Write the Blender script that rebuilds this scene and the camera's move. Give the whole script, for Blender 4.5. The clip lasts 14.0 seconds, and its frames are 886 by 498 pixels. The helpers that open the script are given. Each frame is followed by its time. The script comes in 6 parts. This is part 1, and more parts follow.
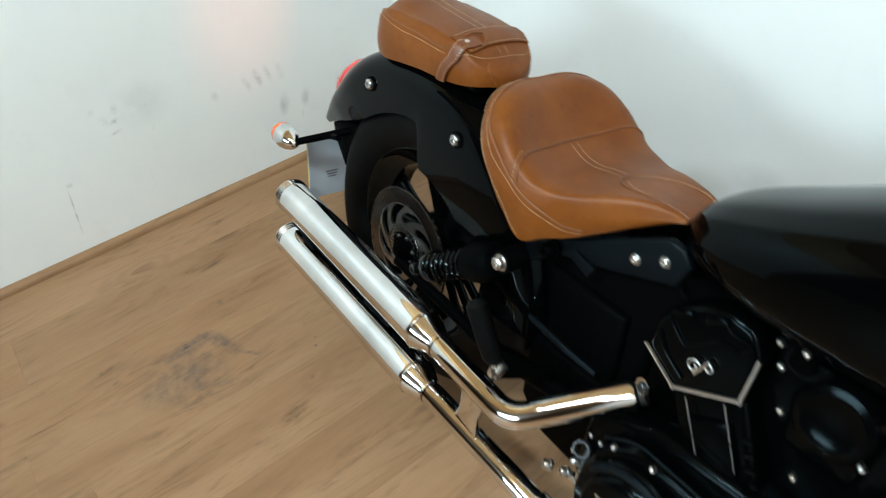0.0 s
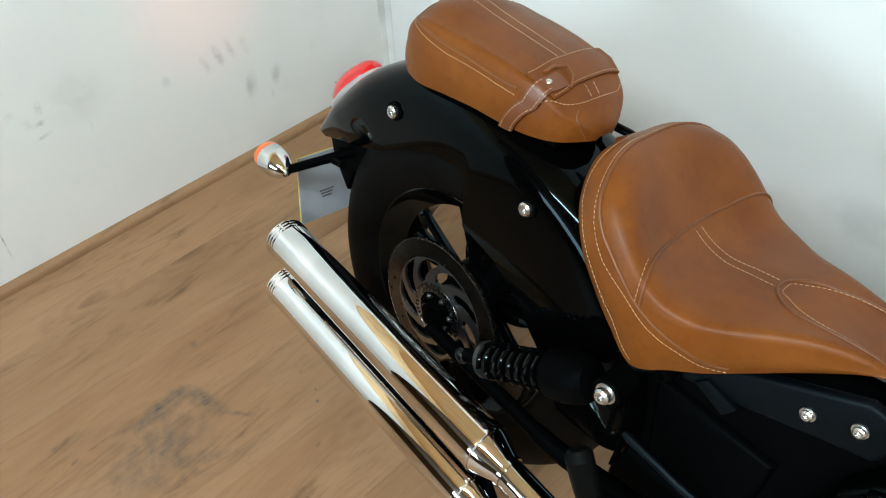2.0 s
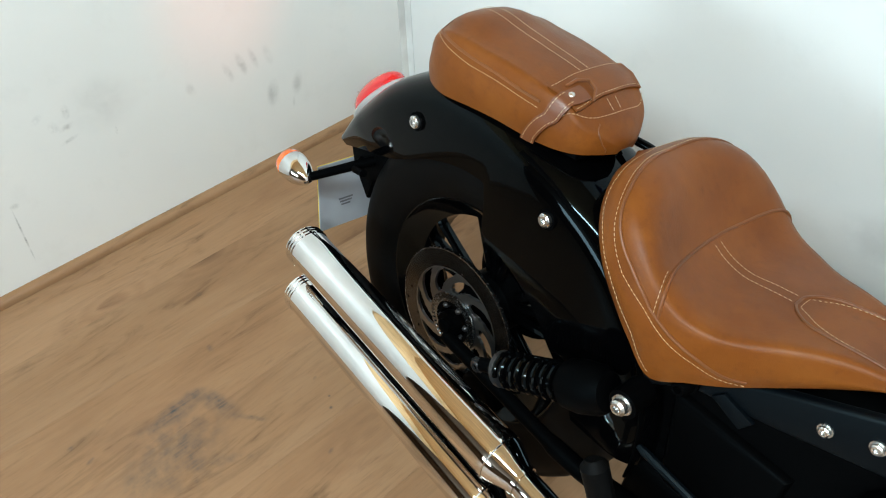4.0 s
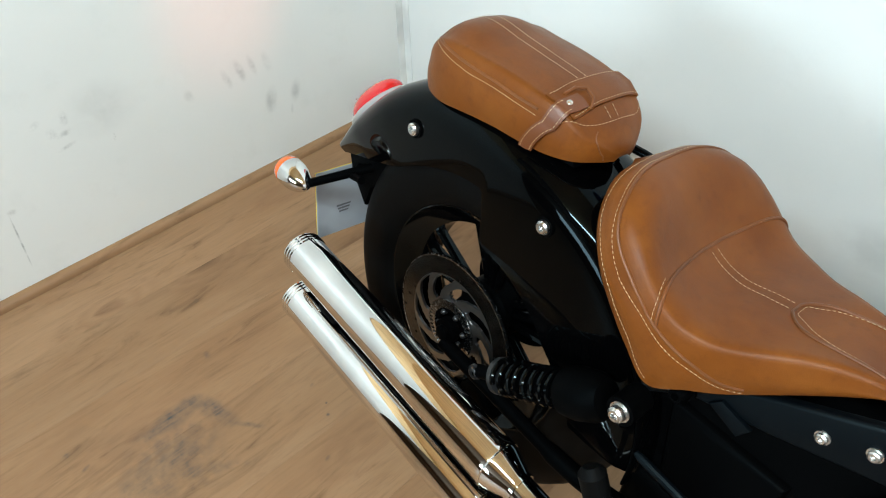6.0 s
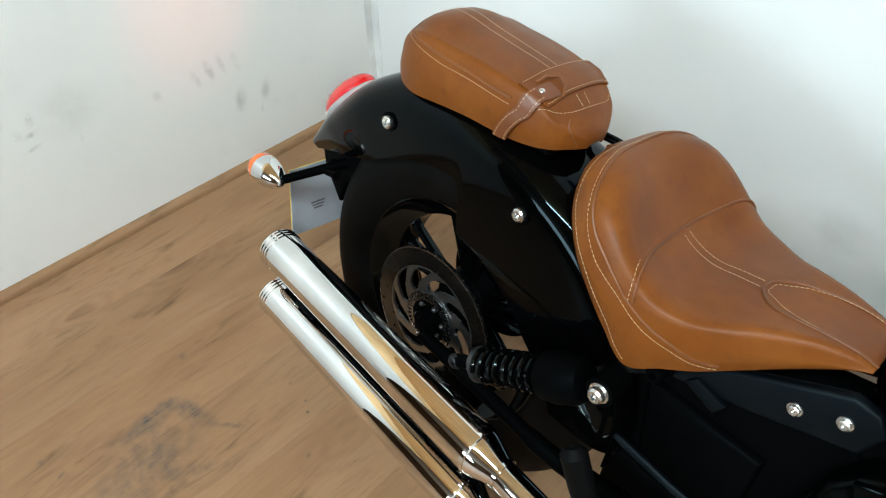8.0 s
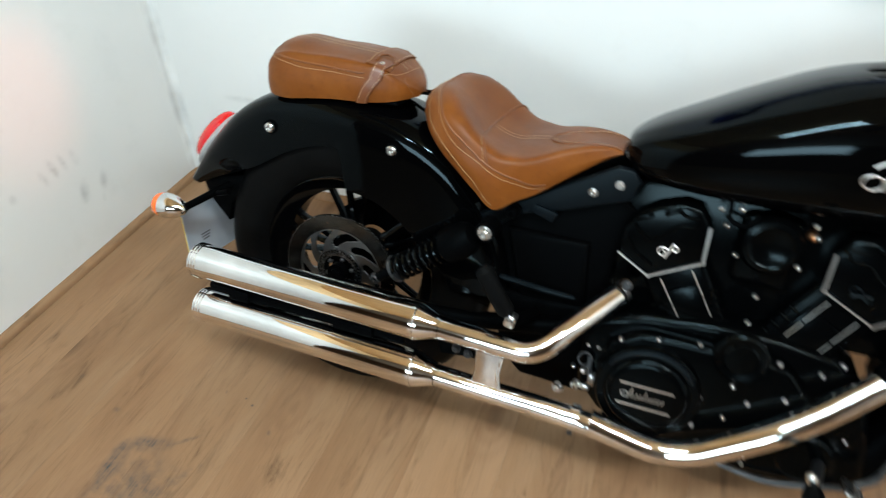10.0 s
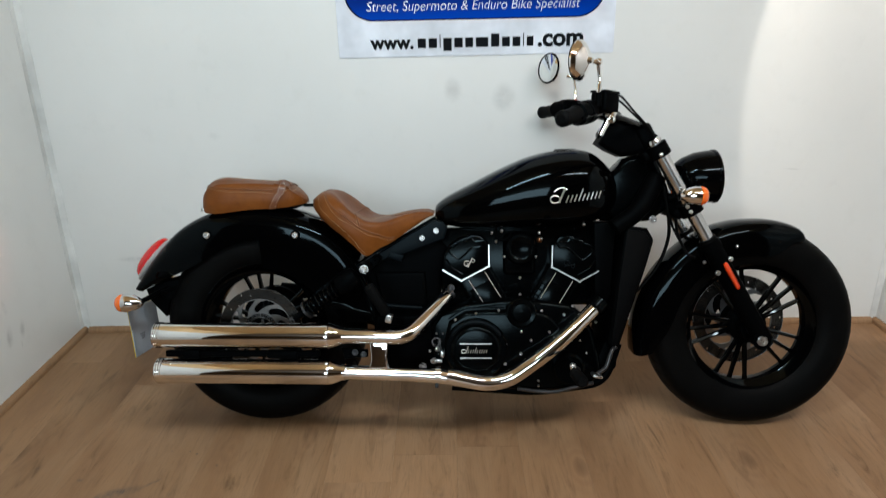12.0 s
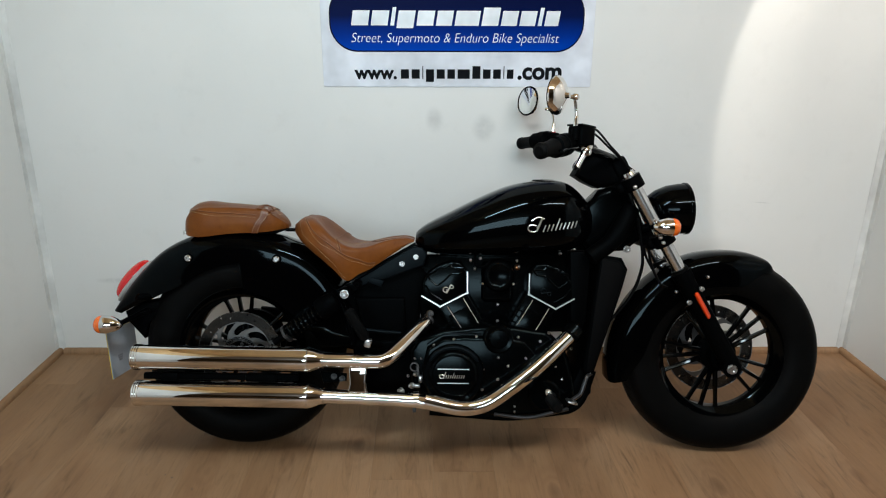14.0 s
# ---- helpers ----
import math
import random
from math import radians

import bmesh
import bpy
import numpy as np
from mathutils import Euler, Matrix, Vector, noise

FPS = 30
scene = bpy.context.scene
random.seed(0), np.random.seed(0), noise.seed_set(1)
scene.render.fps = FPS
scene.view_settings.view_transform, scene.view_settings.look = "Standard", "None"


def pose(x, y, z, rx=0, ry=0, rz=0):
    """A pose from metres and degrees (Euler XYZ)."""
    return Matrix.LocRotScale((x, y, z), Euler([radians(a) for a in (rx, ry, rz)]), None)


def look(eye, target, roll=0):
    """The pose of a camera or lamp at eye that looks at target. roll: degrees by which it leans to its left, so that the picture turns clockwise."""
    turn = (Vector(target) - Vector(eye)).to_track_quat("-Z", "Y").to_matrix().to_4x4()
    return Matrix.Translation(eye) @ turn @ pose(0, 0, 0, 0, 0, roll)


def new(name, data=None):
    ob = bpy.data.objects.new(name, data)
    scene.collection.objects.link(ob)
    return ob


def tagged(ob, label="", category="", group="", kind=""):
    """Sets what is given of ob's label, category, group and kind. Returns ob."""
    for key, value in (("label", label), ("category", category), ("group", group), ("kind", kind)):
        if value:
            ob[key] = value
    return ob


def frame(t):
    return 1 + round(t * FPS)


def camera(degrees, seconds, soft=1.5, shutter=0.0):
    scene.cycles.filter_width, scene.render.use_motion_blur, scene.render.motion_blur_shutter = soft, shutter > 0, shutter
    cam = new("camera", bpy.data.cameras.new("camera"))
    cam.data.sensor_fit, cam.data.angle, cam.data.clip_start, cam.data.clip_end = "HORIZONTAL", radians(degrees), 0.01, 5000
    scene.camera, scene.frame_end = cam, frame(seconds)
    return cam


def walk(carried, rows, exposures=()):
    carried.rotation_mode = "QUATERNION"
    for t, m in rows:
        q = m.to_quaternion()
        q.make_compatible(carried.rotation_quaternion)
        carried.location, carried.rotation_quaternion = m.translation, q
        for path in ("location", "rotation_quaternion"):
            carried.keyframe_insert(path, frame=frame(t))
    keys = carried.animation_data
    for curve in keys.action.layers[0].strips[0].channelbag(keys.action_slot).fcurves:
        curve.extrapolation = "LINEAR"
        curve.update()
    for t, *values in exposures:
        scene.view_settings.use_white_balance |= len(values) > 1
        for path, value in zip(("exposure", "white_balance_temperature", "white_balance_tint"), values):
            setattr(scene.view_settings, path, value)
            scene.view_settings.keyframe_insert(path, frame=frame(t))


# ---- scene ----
cam = camera(65.9, 14.0, soft=1.1, shutter=0.7)
PATH = [
    (0, (0.9134, -0.4826, 1.2578), (-0.0037, 0.1662, 0.2639), -5.16),
    (0.5, (0.7670, -0.3911, 1.2696), (-0.1298, 0.1959, 0.2203), -3.38),
    (1, (0.5959, -0.3631, 1.2606), (-0.1937, 0.2611, 0.1485), -4.49),
    (1.5, (0.5237, -0.3641, 1.2541), (-0.2151, 0.2878, 0.1231), -2.95),
    (2, (0.5120, -0.3612, 1.2543), (-0.2272, 0.2858, 0.1207), -2.35),
    (2.5, (0.5113, -0.3672, 1.2544), (-0.2389, 0.2706, 0.1229), -2.27),
    (2.7, (0.5128, -0.3698, 1.2555), (-0.2516, 0.2601, 0.1290), -2.75),
    (5, (0.5116, -0.3783, 1.2593), (-0.2598, 0.2736, 0.1503), -1.62),
    (5.5, (0.5112, -0.3789, 1.2597), (-0.2606, 0.2726, 0.1507), -1.66),
    (6, (0.5128, -0.3795, 1.2594), (-0.2620, 0.2777, 0.1559), -1.52),
    (6.5, (0.5129, -0.3843, 1.2585), (-0.2646, 0.2769, 0.1592), -1.24),
    (7, (0.5108, -0.3818, 1.2577), (-0.2617, 0.2693, 0.1489), -1.80),
    (7.2, (0.5116, -0.3823, 1.2566), (-0.2531, 0.2755, 0.1465), -1.56),
    (9.3, (0.6293, -0.6035, 1.2535), (-0.0205, 0.2869, 0.2361), -0.27),
    (9.5, (0.6547, -0.6778, 1.2801), (0.0419, 0.2617, 0.2842), -0.49),
    (10, (0.6191, -0.9010, 1.3065), (0.2020, 0.1801, 0.3539), -1.83),
    (10.5, (0.6033, -1.1697, 1.3252), (0.3532, 0.0263, 0.4551), -0.51),
    (11, (0.6276, -1.4414, 1.3413), (0.5390, -0.1362, 0.6075), 0.74),
    (11.5, (0.5831, -1.6854, 1.3051), (0.5859, -0.3220, 0.6798), -0.49),
    (12, (0.5793, -1.8461, 1.3201), (0.5778, -0.4438, 0.7876), -0.75),
    (12.5, (0.5847, -1.8698, 1.3368), (0.5926, -0.4549, 0.8387), -0.10),
    (13, (0.5874, -1.8968, 1.3385), (0.6082, -0.4751, 0.8605), 0.31),
    (13.5, (0.5739, -1.8824, 1.3342), (0.6189, -0.4603, 0.8591), 0.76),
    (14, (0.5757, -1.8820, 1.3367), (0.6214, -0.4616, 0.8566), 0.78),
]
LIGHT = [(0, 0.40, 5930, 5), (1, 0.40, 6030, 7), (5, 0.49, 6040, 7), (10, 0.45, 6070, 9), (11, 0.43, 6150, 11), (11.5, 0.0, 6230, 13), (12, -0.34, 6240, 12.5), (14, -0.42, 6260, 12)]
walk(cam, [(t, look(eye, target, roll)) for t, eye, target, roll in PATH], LIGHT)

# ---- world and lights ----
sky = bpy.data.worlds.new("world")
scene.world = sky
sky.use_nodes = True
sky.node_tree.nodes["Background"].inputs["Color"].default_value = (0.85, 0.93, 1.0, 1)
sky.node_tree.nodes["Background"].inputs["Strength"].default_value = 0.2


def area(name, energy, sx, sy, eye, target, colour=(1, 1, 1), spread=180):
    lamp = bpy.data.lights.new(name, "AREA")
    lamp.shape, lamp.size, lamp.size_y, lamp.energy, lamp.color = "RECTANGLE", sx, sy, energy, colour
    lamp.spread = radians(spread)
    ob = new(name, lamp)
    ob.matrix_world = look(eye, target)
    return ob


# two light panels on the ceiling of the bay
area("ceiling_light", 30, 1.00, 0.07, (0.42, -1.04, 2.12), (-0.45, 0.15, 0), (0.79, 0.97, 1.0))
area("ceiling_light", 23, 1.00, 0.07, (1.60, -1.12, 2.12), (1.50, 0.10, 0), (0.96, 0.95, 0.90))
# daylight of the shop front, far behind
area("daylight", 160, 3.0, 1.2, (-0.3, -6.9, 2.5), (0.6, 0, 0.8), (0.80, 0.96, 1.0))

# a downlight that washes the back wall beside the corner
BEAM_FROM, BEAM_TO = Vector((2.085, -0.312, 2.13)), Vector((2.275, 0.320, 1.564))
BEAM = (BEAM_TO - BEAM_FROM).normalized()
# the second, wider spot is added fill for the inside of the ring
for watts, cone, soft_edge, ahead in ((58, 56, 0.10, 0.0), (24, 66, 0.6, 0.10)):
    beam = bpy.data.lights.new("downlight", "SPOT")
    beam.energy, beam.spot_size, beam.spot_blend, beam.shadow_soft_size, beam.color = watts, radians(cone), soft_edge, 0.012, (1.0, 0.90, 0.76)
    new("downlight", beam).matrix_world = look(BEAM_FROM + BEAM * ahead, BEAM_TO)
# added lamp without a fitting, for the reddish gleam on the side wall
added_gleam = bpy.data.lights.new("added_gleam", "SPOT")
added_gleam.energy, added_gleam.spot_size, added_gleam.spot_blend, added_gleam.shadow_soft_size, added_gleam.color = 26.0, radians(15), 1.0, 0.04, (1.0, 0.22, 0.10)
new("added_gleam", added_gleam).matrix_world = look((0.25, 0.45, 1.55), (-0.928, 0.205, 0.53))

# ---- shaping helpers ----
def mesh_of(name, bm, material, smooth=35):
    me = bpy.data.meshes.new(name)
    bm.to_mesh(me)
    bm.free()
    if smooth:
        for p in me.polygons:
            p.use_smooth = True
        me.set_sharp_from_angle(angle=radians(smooth))
    me.materials.append(material)
    return me


def part(name, bm, material, parent=None, label="", smooth=35):
    """Links a bmesh as one mesh object under a thing or a part."""
    ob = new(name, mesh_of(name, bm, material, smooth))
    if parent is not None:
        ob.parent = parent
    return tagged(ob, label)


def grid_faces(bm, rings, closed=True, cap=True, wrap=False):
    rows = [[bm.verts.new(p) for p in ring] for ring in rings]
    n = len(rows[0])
    pairs = list(zip(rows, rows[1:])) + ([(rows[-1], rows[0])] if wrap else [])
    for a, b in pairs:
        for i in range(n if closed else n - 1):
            j = (i + 1) % n
            bm.faces.new((a[i], a[j], b[j], b[i]))
    if cap and closed and not wrap:
        bm.faces.new(list(reversed(rows[0])))
        bm.faces.new(rows[-1])
    return rows


def loft(rings, closed=True, cap=True, wrap=False):
    bm = bmesh.new()
    grid_faces(bm, rings, closed, cap, wrap)
    bmesh.ops.recalc_face_normals(bm, faces=bm.faces)
    return bm


def lathe(profile, centre=(0, 0, 0), axis="y", steps=48, wrap=False, cap=True):
    """Turns (along, radius) pairs round an axis through centre."""
    c = Vector(centre)
    u, v, w = {"y": ((0, 1, 0), (1, 0, 0), (0, 0, 1)), "x": ((1, 0, 0), (0, 1, 0), (0, 0, 1)),
               "z": ((0, 0, 1), (1, 0, 0), (0, 1, 0))}[axis] if isinstance(axis, str) else frame_of(axis)
    u, v, w = Vector(u), Vector(v), Vector(w)
    rings = []
    for a, r in profile:
        rings.append([c + u * a + (v * math.cos(k * math.tau / steps) + w * math.sin(k * math.tau / steps)) * max(r, 1e-4) for k in range(steps)])
    return loft(rings, cap=cap, wrap=wrap)


def frame_of(d):
    d = Vector(d).normalized()
    s = d.cross(Vector((0, 0, 1)))
    if s.length < 1e-3:
        s = d.cross(Vector((0, 1, 0)))
    s.normalize()
    return d, s, s.cross(d)


def spline(points, per=8):
    """A smooth line through the points (Catmull-Rom)."""
    p = [Vector(q) for q in points]
    p = [p[0] * 2 - p[1]] + p + [p[-1] * 2 - p[-2]]
    out = []
    for i in range(1, len(p) - 2):
        for k in range(per):
            t = k / per
            a, b, c, d = p[i - 1], p[i], p[i + 1], p[i + 2]
            out.append(0.5 * (2 * b + (c - a) * t + (2 * a - 5 * b + 4 * c - d) * t * t + (3 * b - 3 * c + d - a) * t * t * t))
    out.append(p[-2])
    return out


def bend(points, radius, per=6):
    """A polyline whose corners are rounded off."""
    p = [Vector(q) for q in points]
    out = [p[0]]
    for a, b, c in zip(p, p[1:], p[2:]):
        r = min(radius, (a - b).length * 0.48, (c - b).length * 0.48)
        s, e = b + (a - b).normalized() * r, b + (c - b).normalized() * r
        for k in range(per + 1):
            t = k / per
            out.append(s * (1 - t) ** 2 + b * 2 * t * (1 - t) + e * t * t)
    out.append(p[-1])
    return out


def tube(line, radius, steps=12, cap=True, flat=1.0):
    """A round bar along a line; radius is a number, or one for each point."""
    line = [Vector(q) for q in line]
    n = len(line)
    rr = radius if isinstance(radius, (list, tuple)) else [radius] * n
    rings, side = [], None
    for i, q in enumerate(line):
        d = (line[min(i + 1, n - 1)] - line[max(i - 1, 0)]).normalized()
        if side is None:
            side = frame_of(d)[1]
        side = (side - d * side.dot(d)).normalized()
        up = side.cross(d)
        rings.append([q + (side * math.cos(k * math.tau / steps) + up * flat * math.sin(k * math.tau / steps)) * rr[i] for k in range(steps)])
    return loft(rings, cap=cap)


def merge(*bms):
    out = bmesh.new()
    for b in bms:
        me = bpy.data.meshes.new("tmp")
        b.to_mesh(me)
        b.free()
        out.from_mesh(me)
        bpy.data.meshes.remove(me)
    return out


def moved(bm, m):
    bmesh.ops.transform(bm, matrix=m, verts=bm.verts)
    return bm


def box(size, at=(0, 0, 0), bevel=0.0, segments=2, turn=None):
    bm = bmesh.new()
    bmesh.ops.create_cube(bm, size=1)
    bmesh.ops.scale(bm, vec=size, verts=bm.verts)
    if bevel:
        bmesh.ops.bevel(bm, geom=list(bm.edges), offset=bevel, segments=segments, profile=0.5, affect="EDGES")
    m = Matrix.Translation(at)
    if turn is not None:
        m = m @ pose(0, 0, 0, *turn)
    return moved(bm, m)


def slab(outline, y0, y1, bevel=0.0, segments=2):
    """An outline in the x-z plane, from y0 to y1 thick."""
    bm = bmesh.new()
    a = [bm.verts.new((x, y0, z)) for x, z in outline]
    f = bm.faces.new(a)
    ext = bmesh.ops.extrude_face_region(bm, geom=[f])
    top = [e for e in ext["geom"] if isinstance(e, bmesh.types.BMVert)]
    bmesh.ops.translate(bm, vec=(0, y1 - y0, 0), verts=top)
    bmesh.ops.recalc_face_normals(bm, faces=bm.faces)
    if bevel:
        faces = [f for f in bm.faces if abs(f.normal.y) > 0.9]
        edges = list({e for f in faces for e in f.edges})
        bmesh.ops.bevel(bm, geom=edges, offset=bevel, segments=segments, profile=0.5, affect="EDGES")
    return bm


def arc(cx, cz, r, a0, a1, n):
    return [(cx + r * math.cos(radians(a0 + (a1 - a0) * k / (n - 1))), cz + r * math.sin(radians(a0 + (a1 - a0) * k / (n - 1)))) for k in range(n)]

# ---- materials ----
def nodes_of(name):
    m = bpy.data.materials.new(name)
    m.use_nodes = True
    nt = m.node_tree
    return m, nt, nt.nodes["Principled BSDF"]


def add(nt, kind, **values):
    n = nt.nodes.new(kind)
    for key, value in values.items():
        n.inputs[key.replace("_", " ")].default_value = value
    return n


def coords(nt, scale=(1, 1, 1), space="Object", at=(0, 0, 0), turn=0.0):
    tc = nt.nodes.new("ShaderNodeTexCoord")
    mp = nt.nodes.new("ShaderNodeMapping")
    mp.inputs["Scale"].default_value = scale
    mp.inputs["Location"].default_value = at
    mp.inputs["Rotation"].default_value = (0, 0, turn)
    nt.links.new(tc.outputs[space], mp.inputs["Vector"])
    return mp.outputs["Vector"]


def noisy(nt, vec, scale, detail=4.0, rough=0.55, distort=0.0):
    n = add(nt, "ShaderNodeTexNoise", Scale=scale, Detail=detail, Roughness=rough, Distortion=distort)
    nt.links.new(vec, n.inputs["Vector"])
    return n.outputs["Fac"]


def ramp(nt, fac, *stops):
    r = nt.nodes.new("ShaderNodeValToRGB")
    while len(r.color_ramp.elements) < len(stops):
        r.color_ramp.elements.new(0.5)
    for e, (p, c) in zip(r.color_ramp.elements, stops):
        e.position = p
        e.color = (*c, 1) if isinstance(c, tuple) else (c, c, c, 1)
    nt.links.new(fac, r.inputs["Fac"])
    return r.outputs["Color"]


def calc(nt, op, a, b=0.0, clamp=False):
    n = nt.nodes.new("ShaderNodeMath")
    n.operation, n.use_clamp = op, clamp
    for i, v in enumerate((a, b)):
        if isinstance(v, (int, float)):
            n.inputs[i].default_value = v
        else:
            nt.links.new(v, n.inputs[i])
    return n.outputs[0]


def blend(nt, fac, a, b, kind="MIX"):
    n = nt.nodes.new("ShaderNodeMix")
    n.data_type, n.blend_type = "RGBA", kind
    for i, v in ((0, fac), (6, a), (7, b)):
        if isinstance(v, (int, float)):
            n.inputs[i].default_value = v
        elif isinstance(v, tuple):
            n.inputs[i].default_value = (*v, 1)
        else:
            nt.links.new(v, n.inputs[i])
    return n.outputs[2]


def bump(nt, height, strength, distance=0.001):
    b = add(nt, "ShaderNodeBump", Strength=strength, Distance=distance)
    nt.links.new(height, b.inputs["Height"])
    return b.outputs["Normal"]


def spot_mask(nt, centre, size, turn=(0, 0, 0), grain=30.0, solid=0.5):
    """An uneven patch: an ellipsoid round centre, broken up by noise."""
    tc = nt.nodes.new("ShaderNodeTexCoord")
    mp = nt.nodes.new("ShaderNodeMapping")
    mp.vector_type = "TEXTURE"
    mp.inputs["Location"].default_value, mp.inputs["Scale"].default_value = centre, size
    mp.inputs["Rotation"].default_value = [radians(a) for a in turn]
    nt.links.new(tc.outputs["Object"], mp.inputs["Vector"])
    n = nt.nodes.new("ShaderNodeVectorMath")
    n.operation = "LENGTH"
    nt.links.new(mp.outputs["Vector"], n.inputs[0])
    r = nt.nodes.new("ShaderNodeMapRange")
    r.interpolation_type = "SMOOTHSTEP"
    r.inputs["From Min"].default_value, r.inputs["From Max"].default_value = 1.0, 0.15
    nt.links.new(n.outputs["Value"], r.inputs["Value"])
    g = noisy(nt, tc.outputs["Object"], grain, 3)
    g = calc(nt, "ADD", calc(nt, "MULTIPLY", calc(nt, "SUBTRACT", g, 0.5), 2.6), solid, True)
    return calc(nt, "MULTIPLY", r.outputs["Result"], g)


def plain(name, colour, rough=0.5, metal=0.0, coat=0.0, grain=0.0, scale=120.0, wear=0.0, spec=0.5, tint=(1, 1, 1)):
    """A surface of one colour with uneven gloss, fine relief and slight wear."""
    m, nt, b = nodes_of(name)
    vec = coords(nt)
    b.inputs["Metallic"].default_value = metal
    b.inputs["Specular IOR Level"].default_value = spec
    b.inputs["Specular Tint"].default_value = (*tint, 1)
    b.inputs["Coat Weight"].default_value = coat
    b.inputs["Coat Roughness"].default_value = 0.03
    big = noisy(nt, vec, 7.0, 3)
    dark, light = tuple(v * (0.8 - wear) for v in colour), tuple(min(1.0, v * (1.15 + wear)) for v in colour)
    nt.links.new(ramp(nt, big, (0.3, dark), (0.7, light)), b.inputs["Base Color"])
    fine = noisy(nt, vec, scale, 3)
    nt.links.new(calc(nt, "ADD", calc(nt, "MULTIPLY", fine, rough * 0.5), rough * 0.75), b.inputs["Roughness"])
    if grain:
        nt.links.new(bump(nt, fine, grain, 0.0006), b.inputs["Normal"])
    return m


def wall_paint(name, patches):
    m, nt, b = nodes_of(name)
    vec = coords(nt)
    col = ramp(nt, noisy(nt, vec, 1.3, 4), (0.3, (0.708, 0.710, 0.695)), (0.7, (0.768, 0.766, 0.750)))
    dirt = noisy(nt, vec, 9.0, 5, 0.65)
    col = blend(nt, calc(nt, "MULTIPLY", calc(nt, "SUBTRACT", dirt, 0.56, True), 0.55), col, (0.45, 0.45, 0.42))
    for centre, size, turn, strength, grain, solid in patches:
        mask = calc(nt, "MULTIPLY", spot_mask(nt, centre, size, turn, grain, solid), strength)
        col = blend(nt, mask, col, (0.20, 0.205, 0.20))
    nt.links.new(col, b.inputs["Base Color"])
    b.inputs["Roughness"].default_value = 0.42
    fine = calc(nt, "ADD", noisy(nt, vec, 260, 3), calc(nt, "MULTIPLY", noisy(nt, vec, 28, 2), 1.5))
    nt.links.new(bump(nt, fine, 0.25, 0.0006), b.inputs["Normal"])
    return m


def wood_floor(name, patches=()):
    m, nt, b = nodes_of(name)
    info = nt.nodes.new("ShaderNodeObjectInfo")
    tc = nt.nodes.new("ShaderNodeTexCoord")
    off = nt.nodes.new("ShaderNodeCombineXYZ")
    nt.links.new(calc(nt, "MULTIPLY", info.outputs["Random"], 37.0), off.inputs["Z"])
    nt.links.new(calc(nt, "MULTIPLY", info.outputs["Random"], 91.0), off.inputs["Y"])
    at = nt.nodes.new("ShaderNodeVectorMath")
    nt.links.new(tc.outputs["Object"], at.inputs[0])
    nt.links.new(off.outputs["Vector"], at.inputs[1])

    def stretch(sx, sy):
        mp = nt.nodes.new("ShaderNodeMapping")
        mp.inputs["Scale"].default_value = (sx, sy, 1)
        nt.links.new(at.outputs["Vector"], mp.inputs["Vector"])
        return mp.outputs["Vector"]

    broad = noisy(nt, stretch(3.2, 0.6), 1.6, 4, 0.55, 0.5)
    figure = noisy(nt, stretch(11, 1.5), 1.5, 6, 0.66, 3.4)
    patch = noisy(nt, stretch(5.0, 1.2), 1.9, 3, 0.5, 0.8)
    fibre = noisy(nt, stretch(210, 9), 1.0, 3, 0.6)
    pores = noisy(nt, stretch(420, 26), 1.0, 2, 0.5)
    col = ramp(nt, broad, (0.25, (0.225, 0.121, 0.061)), (0.5, (0.290, 0.166, 0.087)), (0.75, (0.340, 0.206, 0.116)))
    veins = ramp(nt, figure, (0.28, 0.42), (0.40, 0.80), (0.50, 1.0), (0.75, 1.06))
    col = blend(nt, ramp(nt, patch, (0.36, 0.08), (0.62, 0.85)), col, veins, "MULTIPLY")
    col = blend(nt, 0.20, col, ramp(nt, fibre, (0.3, 0.72), (0.6, 1.06)), "MULTIPLY")
    col = blend(nt, 0.28, col, ramp(nt, pores, (0.28, 0.62), (0.40, 1.0)), "MULTIPLY")
    knots = nt.nodes.new("ShaderNodeTexVoronoi")
    knots.inputs["Scale"].default_value = 1.0
    nt.links.new(stretch(5.2, 2.4), knots.inputs["Vector"])
    ring = ramp(nt, knots.outputs["Distance"], (0.0, 1.0), (0.05, 0.7), (0.13, 0.0))
    col = blend(nt, calc(nt, "MULTIPLY", ring, 0.62), col, (0.085, 0.046, 0.026))
    halo = ramp(nt, calc(nt, "ADD", knots.outputs["Distance"], calc(nt, "MULTIPLY", figure, 0.10)), (0.10, 0.0), (0.15, 1.0), (0.19, 0.15), (0.24, 0.9), (0.28, 0.1), (0.33, 0.6), (0.40, 0.0))
    col = blend(nt, calc(nt, "MULTIPLY", halo, 0.34), col, (0.20, 0.105, 0.058))
    grey = noisy(nt, stretch(3.0, 1.1), 2.3, 5, 0.65)
    col = blend(nt, calc(nt, "MULTIPLY", calc(nt, "SUBTRACT", grey, 0.56, True), 1.2), col, (0.150, 0.092, 0.056))
    for centre, size, turn, strength, grain, solid in patches:
        mask = calc(nt, "MULTIPLY", spot_mask(nt, centre, size, turn, grain, solid), strength)
        mask = calc(nt, "MULTIPLY", mask, ramp(nt, fibre, (0.30, 0.45), (0.62, 1.15)))
        col = blend(nt, mask, col, (0.060, 0.060, 0.062))
    tone = calc(nt, "ADD", calc(nt, "MULTIPLY", info.outputs["Random"], 0.16), 0.92)
    nt.links.new(blend(nt, 1.0, col, tone, "MULTIPLY"), b.inputs["Base Color"])
